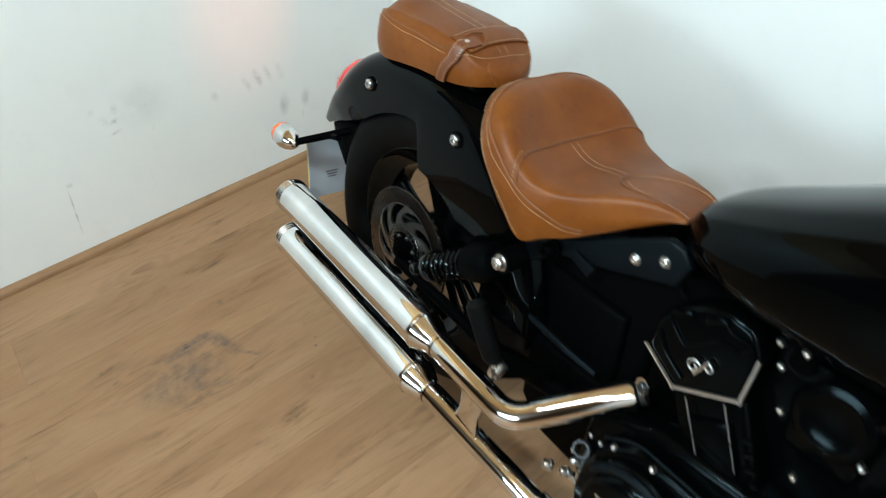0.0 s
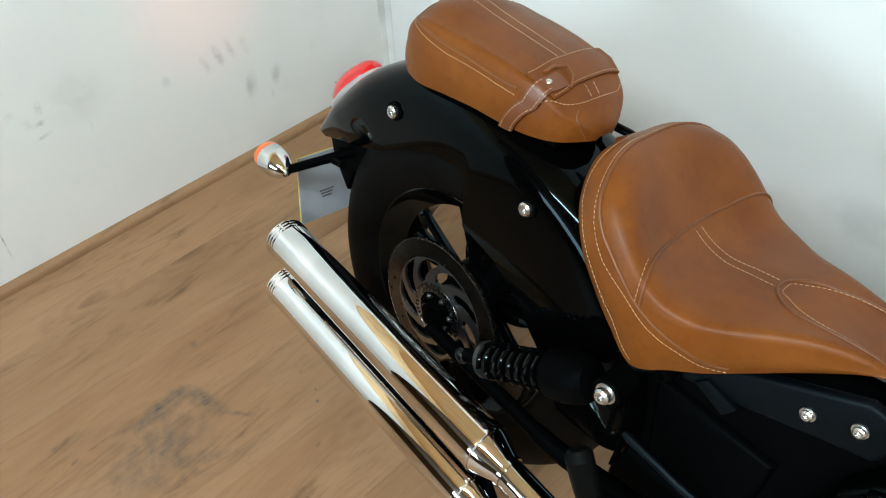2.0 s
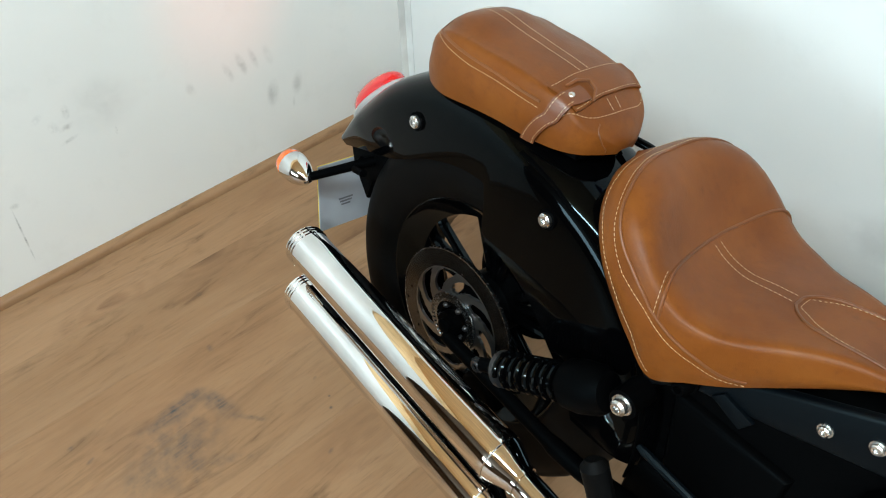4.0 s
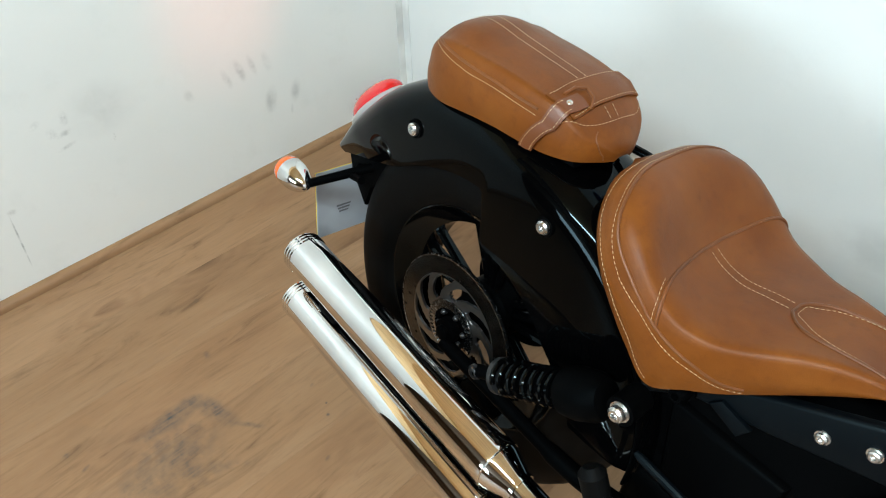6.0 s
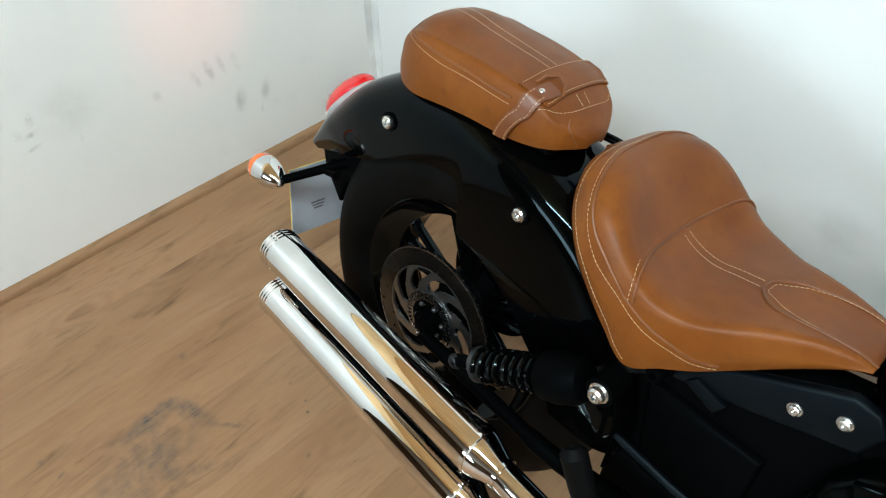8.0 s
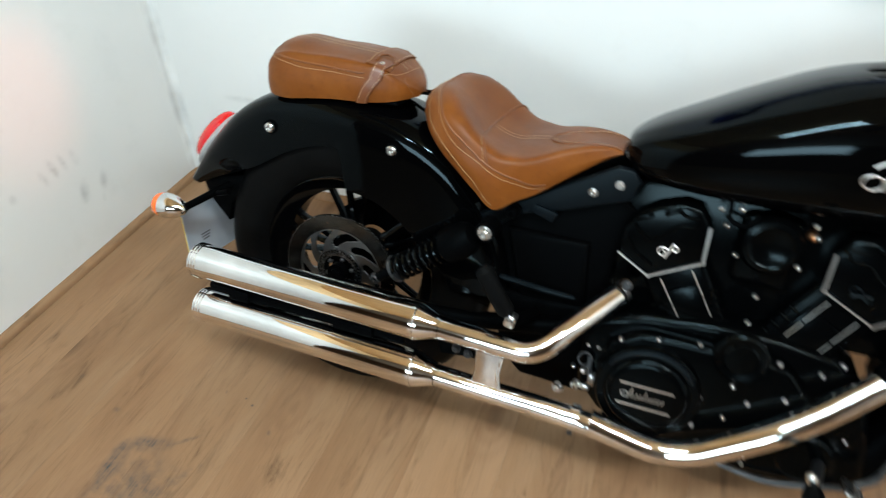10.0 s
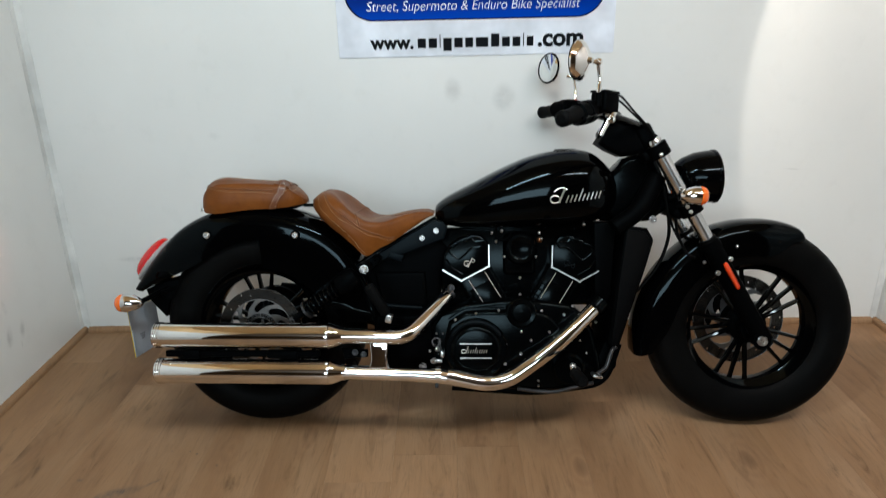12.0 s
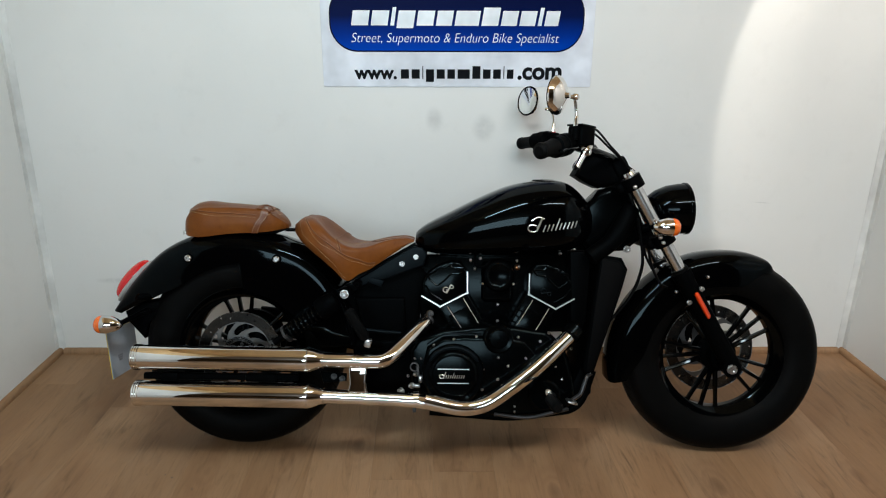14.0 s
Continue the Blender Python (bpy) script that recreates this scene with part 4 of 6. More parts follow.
def strap(surface, path, width, up, thick, n=24):
    """A flat band that lies on a seat along (x, v) pairs; width in x."""
    line = spline([(x, v, 0) for x, v in path], 6)
    rings = []
    for p in line:
        side_way = lifted(surface, p.x, p.y, 1.0, 0.045) - surface(p.x, p.y)
        pa, pb, pm = surface(p.x - width / 2, p.y), surface(p.x + width / 2, p.y), surface(p.x, p.y)
        a, b = pa + side_way * up, pb + side_way * up
        a2, b2, m2 = pa + side_way * (up + thick), pb + side_way * (up + thick), pm + side_way * (up + thick * 1.25)
        rings.append([a, a2, m2, b2, b])
    return loft(rings)


part("flap", strap(at2, [(0.0835, 1.36), (0.083, 1.7), (0.080, 2.0), (0.078, 2.4), (0.080, 2.64)], 0.043, 0.0008, 0.0030), LEATHER, pill, "tan leather flap over the strap", 60)
for dx in (-0.0185, 0.0185):
    plines.append(seam(at2, [(0.0835 + dx, 1.40), (0.083 + dx, 1.7), (0.080 + dx, 2.0), (0.078 + dx, 2.4), (0.080 + dx, 2.6)], 0.0046))
band = [(0.058, 0.02), (0.0625, 0.30), (0.074, 0.75), (0.0845, 1.08), (0.0885, 1.45), (0.0905, 1.80)]
part("strap", strap(at2, band, 0.0205, 0.0034, 0.0028), STRAP, pill, "dark brown leather strap")
for dx in (-0.0072, 0.0072):
    plines.append([at2(p.x + dx, p.y) + (lifted(at2, p.x, p.y, 1.0, 0.045) - at2(p.x, p.y)) * 0.0066 for p in spline([(x, v, 0) for x, v in band[:-1]], 10)])
part("strap_loop", tube([lifted(at2, x, v, u) for x, v, u in ((0.074, 1.66, 0.004), (0.0745, 1.82, 0.0075), (0.082, 1.92, 0.0082), (0.094, 1.90, 0.0078), (0.103, 1.80, 0.004))], 0.0021, 8), PIPING, pill)
q = lifted(at2, 0.0875, 1.54, 0.0066)
part("rivet", blob(tuple(q), (0.0042, 0.0042, 0.0024), (25, 0, 0), 16, 6, cut=-0.2), STEEL, pill, "steel rivet")
plines.append(seam(at2, [(0.094, 1.08), (0.106, 1.35), (0.117, 1.70), (0.121, 2.0), (0.118, 2.42), (0.104, 2.75)], 0.0008))
for v in (1.985, 2.015):
    plines.append(seam(at2, [(0.104, v), (0.112, v), (0.119, v)], 0.0008))
part("piping", tube(seam(at2, [(0.141, 0.25), (0.140, 0.80), (0.133, 1.30), (0.1245, 1.70)], 0.0000), 0.0009, 6), PIPING, pill)
tagged(part("stitching", stitches(plines), THREAD, pill, "cream stitching"), kind="stuff")
# the pad's dark base and the bar that joins it to the frame
part("pad_base", slab([(-0.145, 0.694), (0.118, 0.706), (0.120, 0.698), (0.02, 0.692), (-0.10, 0.676), (-0.147, 0.684)], -0.066, 0.066, 0.003), SATIN, bike)
part("grab_bar", tube(bend([(0.120, 0.050, 0.700), (0.165, 0.055, 0.700), (0.205, 0.058, 0.650)], 0.02), 0.006, 12), BLACK, bike)
bolt((-0.182, -0.02, 0.694), 0.008, bike, (-0.5, 0, 1))

# the pads sit a little towards the kerb side of the frame
def settle(ob, centre, size, shift):
    c = Vector(centre)
    ob.matrix_local = Matrix.Translation(c + Vector(shift)) @ Matrix.Diagonal((*size, 1)) @ Matrix.Translation(-c)


settle(pill, (-0.007, 0, 0.736), (1.033, 1.036, 1.046), (-0.0044, -0.0068, 0.0044))
settle(solo, (0.334, 0, 0.670), (0.968, 1.047, 1.040), (-0.0024, -0.0077, 0.0016))

# -- tank
TANK = [(0.552, 0.045, 0.660, 0.702), (0.566, 0.072, 0.650, 0.716), (0.60, 0.096, 0.640, 0.738), (0.66, 0.117, 0.634, 0.769), (0.75, 0.134, 0.632, 0.815), (0.84, 0.143, 0.634, 0.853),
        (0.93, 0.145, 0.638, 0.872), (0.99, 0.141, 0.644, 0.874), (1.03, 0.130, 0.652, 0.864), (1.065, 0.108, 0.664, 0.838), (1.09, 0.080, 0.684, 0.810), (1.105, 0.052, 0.704, 0.786)]
tf = [table(*[(r[0], r[k]) for r in TANK]) for k in (1, 2, 3)]
rings = []
for k in range(64):
    x = 0.552 + 0.553 * k / 63
    hw, zb, zt = (g(x) for g in tf)
    zm = zb + (zt - zb) * 0.47
    ring = []
    for j in range(56):
        a = j * math.tau / 56
        c, s = math.cos(a), math.sin(a)
        y = hw * math.copysign(abs(c) ** 0.72, c)
        if s >= 0:
            z = zm + (zt - zm) * s ** 0.80
            y *= 1 - 0.06 * math.exp(-((s - 0.80) / 0.10) ** 2)
        else:
            z = zm - (zm - zb) * abs(s) ** 0.62
        ring.append((x, y, z))
    rings.append(ring)
tank = part("fuel_tank", loft(rings), BLACK, bike, "gloss black painted fuel tank", 50)

part("filler_cap", lathe([(-0.010, 0.036), (0.002, 0.036), (0.0045, 0.033), (0.0045, 0.028), (0.0035, 0.027), (0.0035, 0.0)], (0.956, 0.009, 0.8705), (0, 0.03, 1), 40), ENGINE, tank, "flush black filler cap")


def tank_side(x, z, out=0.0015):
    hw, zb, zt = (g(x) for g in tf)
    zm = zb + (zt - zb) * 0.47
    t = (z - zm) / (zt - zm) if z > zm else (zm - z) / (zm - zb)
    s = max(0.0, min(0.999, t)) ** (1 / 0.80 if z > zm else 1 / 0.62)
    return Vector((x, -hw * (1 - s * s) ** 0.36 - out, z))


# the maker's badge, as plain slanting strokes: a tall one with an oval, then a row of short ones
strokes = []
x0, z0 = 0.893, 0.719
oval = [(x0 + 0.014 + 0.014 * math.cos(radians(a)), z0 + 0.011 + 0.011 * math.sin(radians(a))) for a in range(40, 391, 25)]
strokes.append(([tank_side(x, z) for x, z in oval], 0.0021))
strokes.append(([tank_side(x0 + 0.026 + 0.016 * t, z0 + 0.002 + 0.040 * t) for t in (0, 0.5, 1)], 0.0032))
strokes.append(([tank_side(x0 + 0.010 + 0.038 * t, z0 + 0.033 + 0.012 * math.sin(t * 2.6)) for t in (0, 0.25, 0.5, 0.75, 1)], 0.0022))
for k in range(9):
    xs_, top = x0 + 0.046 + 0.0122 * k, 0.036 if k == 3 else 0.020
    strokes.append(([tank_side(xs_ + 0.36 * top * t, z0 + 0.001 + 0.0016 * k + top * t) for t in (0, 0.5, 1)], 0.0022))
for l, r in strokes:
    part("badge_stroke", tube(l, r, 8), MILLED, tank, "silver stroke of the tank badge")

# -- frame under the seat and the tank
for s in (-1, 1):
    pl = part("seat_rail", slab([(0.300, 0.520), (0.384, 0.566), (0.470, 0.618), (0.548, 0.663), (0.575, 0.660), (0.590, 0.640), (0.580, 0.605), (0.540, 0.590), (0.470, 0.563), (0.384, 0.536), (0.330, 0.490)],
              s * 0.074 - 0.008, s * 0.074 + 0.008, 0.005, 3), BLUEBLACK, bike, "textured black frame plate")
    for x, z in ((0.512, 0.609), (0.555, 0.631)):
        bolt((x, s * 0.083, z), 0.0066, pl, (0, s, 0), h=0.006)
    part("rib", slab([(0.404, 0.551), (0.415, 0.566), (0.4565, 0.556), (0.447, 0.536)], s * 0.084 - 0.004, s * 0.084 + 0.004, 0.002), BLUEBLACK, pl)
part("side_cover", slab([(0.300, 0.515), (0.380, 0.555), (0.470, 0.585), (0.560, 0.605), (0.590, 0.575), (0.570, 0.470), (0.560, 0.330), (0.440, 0.300), (0.330, 0.330), (0.300, 0.420)], -0.055, 0.055, 0.014, 3), SATIN, bike, "black plastic side cover")
# added black block that hides the floor behind this gap
part("gearbox", slab([(0.355, 0.36), (0.60, 0.37), (0.62, 0.18), (0.54, 0.165), (0.42, 0.17), (0.365, 0.22)], -0.075, 0.095, 0.014, 3), SATIN, bike, "plain black block filling the gap before the rear wheel")
part("battery_tray", slab([(0.36, 0.50), (0.52, 0.50), (0.53, 0.36), (0.40, 0.34)], -0.070, 0.070, 0.012, 3), SATIN, bike)
part("frame_tube", tube([(0.362, -0.092, 0.404), (0.372, -0.092, 0.403), (0.452, -0.092, 0.396), (0.510, -0.088, 0.392)], [0.004, 0.0065, 0.0065, 0.005], 10), BLUEBLACK, bike)
for s in (-1, 1):
    part("swingarm", tube(bend([(0.520, s * 0.095, 0.330), (0.30, s * 0.115, 0.300), (0.012, s * 0.112, 0.305)], 0.05), [0.018] * 2 + [0.015] * 5 + [0.012] * 2, 14, flat=1.0), SATIN, bike, "black swingarm")
part("caliper", merge(box((0.075, 0.040, 0.055), (0.100, -0.085, 0.235), 0.010, 3, (0, 40, 0)), box((0.05, 0.02, 0.03), (0.060, -0.100, 0.215), 0.006, 2)), SATIN, bike, "black rear brake caliper")
part("rear_axle", lathe([(-0.118, 0.010), (-0.116, 0.013), (-0.108, 0.013), (-0.108, 0.022), (-0.092, 0.022)], (REAR[0], 0, REAR[1]), "y", 24), SATIN, bike)
part("inner_guard", mudguard(GUARD, 0, 84, lambda a: 0.356, lambda a: 0.350, lambda a: 0.088, 20), SATIN, bike)

# -- rear shock absorbers
for s in (-1, 1):
    top, low = Vector((0.344, s * 0.146, 0.526)), Vector((0.122, s * 0.150, 0.366))
    d = (top - low).normalized()
    sh = part("shock_absorber", tube([low, low + d * 0.05, low + d * 0.0505, low + d * 0.20], [0.011, 0.011, 0.014, 0.014], 16), SATIN, bike, "black coil-over shock absorber")
    u, v1, w1 = frame_of(d)
    helix = []
    for k in range(0, 8 * 16 + 1):
        a = k / 16 * math.tau
        helix.append(low + d * (0.058 + 0.118 * k / (8 * 16)) + (v1 * math.cos(a) + w1 * math.sin(a)) * 0.0240)
    part("spring", tube(helix, 0.0040, 8), RIMBLACK, sh, "black coil spring")
    part("spring_cup", tube([low + d * 0.046, low + d * 0.050, low + d * 0.058, low + d * 0.060], [0.016, 0.027, 0.027, 0.018], 24), DARKSTEEL, sh)
    part("shock_cap", tube([low + d * t for t in (0.176, 0.178, 0.200, 0.228, 0.240, 0.246)], [0.027, 0.032, 0.035, 0.032, 0.025, 0.010], 28), SATIN, sh, "black shock absorber cap")
    part("shock_eye", lathe([(-0.020, 0.019), (0.020, 0.019)], tuple(top), "y", 20), SATIN, sh)
    bolt((top.x, s * 0.166, top.z), 0.0108, sh, (0, s, 0), h=0.012)
    bolt((top.x + 0.030, s * 0.090, top.z + 0.020), 0.012, sh, (0, s, 0), SATIN, h=0.02)
    bolt((low.x, s * 0.155, low.z), 0.010, sh, (0, s, 0), DARKSTEEL)

# the power train and the exhaust are laid out in a frame of their own, turned a little against the wheels
POWER = pose(0.003, -0.0373, -0.0099, -4.5, 0, 0.3)
before = set(bpy.data.objects)

# -- exhaust
def flared(points, radii, n=28):
    return tube(points, radii, n)


def muffler(z, y, parent, tip):
    """A silencer whose tail end stands a little closer to the wheel than its front."""
    zz = lambda x: (x, y + 0.012 * (0.28 - x) / 0.56, z)
    shell = part("muffler", flared([zz(tip + 0.004), zz(tip), zz(tip + 0.002), zz(tip + 0.03), zz(0.232), zz(0.240), zz(0.244), zz(0.250), zz(0.280), zz(0.284)],
                                   [0.026, 0.034, 0.0362, 0.0365, 0.0372, 0.0374, 0.0362, 0.0352, 0.0232, 0.0225], 48), CHROME, parent, "polished chrome silencer")
    for k in range(3):
        part("end_ring", lathe([(-0.0016, 0.0362), (0, 0.0383), (0.0016, 0.0362)], zz(tip + 0.006 + 0.007 * k), "x", 48, cap=False), CHROME, shell)
    part("end_hole", lathe([(0.010, 0.0), (0.010, 0.026), (-0.0015, 0.028), (-0.0015, 0.0262)], zz(tip), "x", 32), SATIN, shell, "dark silencer opening")
    part("cone_band", lathe([(-0.0012, 0.0374), (0, 0.0386), (0.0012, 0.0374)], zz(0.241), "x", 48, cap=False), CHROME, shell)
    part("clamp_band", lathe([(-0.002, 0.0226), (-0.002, 0.0245), (0.004, 0.0245), (0.004, 0.0226)], zz(0.283), "x", 32, wrap=True), CHROME, shell)
    return shell


run = bend([(0.276, -0.209, 0.332), (0.470, -0.214, 0.330), (0.586, -0.112, 0.436)], 0.034, 12)
end = (Vector(run[-1]) - Vector(run[-2])).normalized()
run = [Vector(p) for p in run] + [Vector(run[-1]) + end * 0.006, Vector(run[-1]) + end * 0.009, Vector(run[-1]) + end * 0.010]
upper = part("upper_exhaust_pipe", tube(run, [0.0218] * (len(run) - 3) + [0.0190, 0.0135, 0.006], 28), CHROME, bike, "polished chrome exhaust pipe")
muffler(0.332, -0.209, upper, -0.279)
bolt((0.599, -0.118, 0.462), 0.0075, upper, (-0.2, -1, 0.1), DARKSTEEL)
part("port_ring", lathe([(-0.003, 0.0105), (0.003, 0.0115), (0.003, 0.0085)], (0.598, -0.115, 0.462), (-0.2, -1, 0.1), 20), CHROME, upper)
lower = part("lower_exhaust_pipe", tube(bend([(0.276, -0.206, 0.224), (0.560, -0.198, 0.213), (0.740, -0.188, 0.176), (0.905, -0.180, 0.292), (1.032, -0.130, 0.404)], 0.085, 12), 0.0215, 28), CHROME, bike, "polished chrome exhaust pipe")
muffler(0.224, -0.206, lower, -0.276)
part("heat_shield", tube(bend([(0.585, -0.1975, 0.2125), (0.740, -0.188, 0.176), (0.905, -0.180, 0.292), (1.024, -0.1337, 0.397)], 0.085, 12), 0.0234, 28), CHROME, lower)
part("pipe_clamp", lathe([(-0.008, 0.0225), (-0.008, 0.0255), (0.008, 0.0255), (0.008, 0.0225)], (0.560, -0.199, 0.2135), "x", 32, wrap=True), CHROME, lower)
part("pipe_clamp", box((0.010, 0.008, 0.016), (0.556, -0.205, 0.186), 0.002), DARKSTEEL, lower)
part("port_flange", lathe([(-0.003, 0.019), (0.005, 0.019), (0.006, 0.016)], (0.594, -0.1030, 0.443), (0.7, 0.5, 0.55), 24), DARKSTEEL, upper)
part("port_flange", lathe([(-0.014, 0.026), (-0.008, 0.031), (0.020, 0.031), (0.026, 0.026)], (1.034, -0.128, 0.408), (0.65, 0.3, 0.65), 24), ENGINE, lower)
part("silencer_bracket", merge(slab([(0.360, 0.312), (0.414, 0.312), (0.412, 0.288), (0.408, 0.262), (0.416, 0.226), (0.354, 0.226), (0.364, 0.262), (0.362, 0.288)], -0.214, -0.200, 0.004, 3),
     tube([(0.4125, -0.214, 0.305), (0.409, -0.216, 0.27), (0.415, -0.214, 0.236)], 0.003, 8)), CHROME, upper, "chrome bridge between the pipes")
part("hanger", slab([(0.27, 0.29), (0.35, 0.285), (0.35, 0.262), (0.28, 0.255)], -0.175, -0.165, 0.003), SATIN, upper)
for x, z in ((0.312, 0.276), (0.337, 0.270)):
    bolt((x, -0.178, z), 0.0072, upper, (0, -1, 0), DARKSTEEL)
part("silencer_rail", merge(box((0.46, 0.016, 0.020), (-0.02, -0.192, 0.276), 0.004), box((0.09, 0.026, 0.024), (0.10, -0.196, 0.276), 0.004), box((0.05, 0.026, 0.026), (-0.17, -0.196, 0.276), 0.004)), SATIN, upper)

# -- engine
crank = part("crankcase", slab([(0.535, 0.345), (0.560, 0.385), (0.640, 0.412), (0.760, 0.425), (0.860, 0.425), (0.960, 0.410), (1.000, 0.380), (1.030, 0.330), (1.050, 0.250), (1.060, 0.190),
             (1.000, 0.150), (0.860, 0.140), (0.700, 0.150), (0.590, 0.185), (0.540, 0.240)], -0.115, 0.115, 0.016, 4), ENGINE, bike, "black engine crankcase")
part("primary_cover", slab([(0.576, 0.300), (0.590, 0.360), (0.640, 0.392), (0.705, 0.396), (0.760, 0.395), (0.830, 0.400), (0.890, 0.385), (0.930, 0.345), (0.935, 0.300), (0.900, 0.262), (0.830, 0.240), (0.770, 0.215),
     (0.720, 0.186), (0.660, 0.178), (0.605, 0.205), (0.580, 0.250)], -0.150, -0.105, 0.012, 4), ENGINE, crank, "black ribbed primary cover")
part("clutch_cover", lathe([(-0.148, 0.094), (-0.160, 0.093), (-0.166, 0.088), (-0.166, 0.076), (-0.172, 0.072), (-0.176, 0.066), (-0.1775, 0.058), (-0.1765, 0.0)], (0.672, 0, 0.282), "y", 64), ENGINE, crank, "round black clutch cover")
part("cover_lip", tube([(0.672 + 0.0845 * math.cos(radians(a)), -0.168, 0.282 + 0.0845 * math.sin(radians(a))) for a in range(30, 151, 8)], [0.003] + [0.007] * 14 + [0.003], 10), BLUEBLACK, crank)
for z in (0.3025, 0.2600):
    part("cover_line", box((0.094, 0.0016, 0.0030), (0.671, -0.1782, z)), MILLED, crank, "bright milled line")
script = []
for k in range(9):
    xx, top = 0.648 + 0.0066 * k, 0.017 if k == 3 else 0.010
    script.append(tube([(xx, -0.178, 0.2745), (xx + top * 0.36, -0.178, 0.2745 + top)], 0.0011, 6))
script.append(tube([(0.636 + 0.007 * math.cos(radians(a)), -0.178, 0.280 + 0.0055 * math.sin(radians(a))) for a in range(40, 391, 25)], 0.0010, 6))
script.append(tube([(0.641, -0.178, 0.2745), (0.649, -0.178, 0.2940)], 0.0014, 6))
part("cover_badge", merge(*script), MILLED, crank, "silver script-shaped badge")
part("crank_cap", lathe([(-0.148, 0.046), (-0.156, 0.045), (-0.160, 0.040), (-0.158, 0.030), (-0.162, 0.026), (-0.163, 0.0)], (0.808, 0, 0.392), "y", 40), ENGINE, crank)
part("crank_cap", lathe([(-0.112, 0.050), (-0.128, 0.049), (-0.133, 0.042), (-0.131, 0.0)], (0.955, 0, 0.215), "y", 40), ENGINE, crank)
for x, y, z in ((0.759, -0.108, 0.556), (0.856, -0.108, 0.556), (0.807, -0.112, 0.492), (0.807, -0.112, 0.441), (0.740, -0.150, 0.398), (0.672, -0.152, 0.389), (0.610, -0.150, 0.370), (0.618, -0.152, 0.347),
                (0.727, -0.152, 0.345), (0.808, -0.150, 0.334), (0.838, -0.150, 0.308), (0.762, -0.150, 0.296), (0.807, -0.150, 0.267), (0.892, -0.150, 0.333), (0.868, -0.150, 0.398), (0.672, -0.166, 0.366),
                (0.940, -0.120, 0.380), (0.966, -0.120, 0.407), (0.864, -0.115, 0.176), (0.760, -0.150, 0.236), (0.864, -0.115, 0.160), (0.553, -0.112, 0.322), (0.572, -0.112, 0.322), (0.532, -0.110, 0.266),
                (0.672, -0.160, 0.196), (0.990, -0.112, 0.300), (1.010, -0.112, 0.262), (1.040, -0.100, 0.355)):
    bolt((x, y, z), 0.0040, crank)
rim_pts = [(0.590, 0.372), (0.640, 0.402), (0.705, 0.404), (0.760, 0.402)]
part("cover_edge", tube(spline([(x, -0.148, z) for x, z in rim_pts], 6), 0.0022, 8), BLUEBLACK, crank)
part("oil_line", tube(bend([(0.560, -0.118, 0.300), (0.565, -0.130, 0.270), (0.580, -0.130, 0.262), (0.582, -0.125, 0.285)], 0.01), 0.005, 10), DARKSTEEL, crank)
part("hose_clamp", lathe([(-0.004, 0.014), (0.004, 0.014), (0.004, 0.011), (-0.004, 0.011)], (0.552, -0.125, 0.297), (0.2, -0.9, 0.3), 20, wrap=True), DARKSTEEL, crank)
for x, z, r in ((0.512, 0.224, 0.0085), (0.545, 0.241, 0.0075), (0.556, 0.276, 0.0060)):
    bolt((x, -0.132, z), r, crank, (-0.5, -0.8, 0.2), STEEL, "hose_fitting", 0.012)
part("switch_plug", merge(box((0.012, 0.02, 0.022), (0.571, -0.130, 0.262), 0.003), box((0.020, 0.012, 0.010), (0.560, -0.128, 0.240), 0.002)), STEEL, crank)
part("sump_pipe", tube(spline([(0.800, -0.118, 0.152), (0.90, -0.125, 0.144), (0.97, -0.125, 0.158), (1.03, -0.12, 0.172)], 6), 0.006, 10), DARKSTEEL, crank)


def cylinder(cx, cz, lean, parent_name):
    """One cylinder of the V: barrel with fins, head and cover; lean in degrees, to the rear positive."""
    m = Matrix.Translation((cx, 0, cz)) @ pose(0, 0, 0, 0, -lean, 0)
    body = part(parent_name, moved(box((0.112, 0.185, 0.165), (0, 0, 0.06), 0.012, 3), m), ENGINE, bike, "black engine cylinder")
    for k in range(5):
        part("fin", moved(box((0.122, 0.192, 0.005), (0, 0, -0.004 + 0.020 * k), 0.002, 1), m), ENGINE, body)
    part("barrel_plate", moved(box((0.072, 0.010, 0.100), (0, -0.097, 0.048), 0.003, 2), m), ENGINE, body)
    return body


rc = cylinder(0.735, 0.385, 30, "rear_cylinder")
fc = cylinder(0.878, 0.385, -30, "front_cylinder")
HEAD = [(0.571, 0.512), (0.629, 0.479), (0.716, 0.525), (0.715, 0.590), (0.692, 0.622), (0.662, 0.626), (0.622, 0.613), (0.592, 0.592), (0.572, 0.560)]
RIDGES = [[(0.590, 0.577), (0.595, 0.566), (0.620, 0.547), (0.640, 0.562), (0.662, 0.585), (0.690, 0.586), (0.699, 0.602)], [(0.660, 0.610), (0.669, 0.603), (0.694, 0.603)], [(0.583, 0.548), (0.600, 0.522), (0.634, 0.502)]]


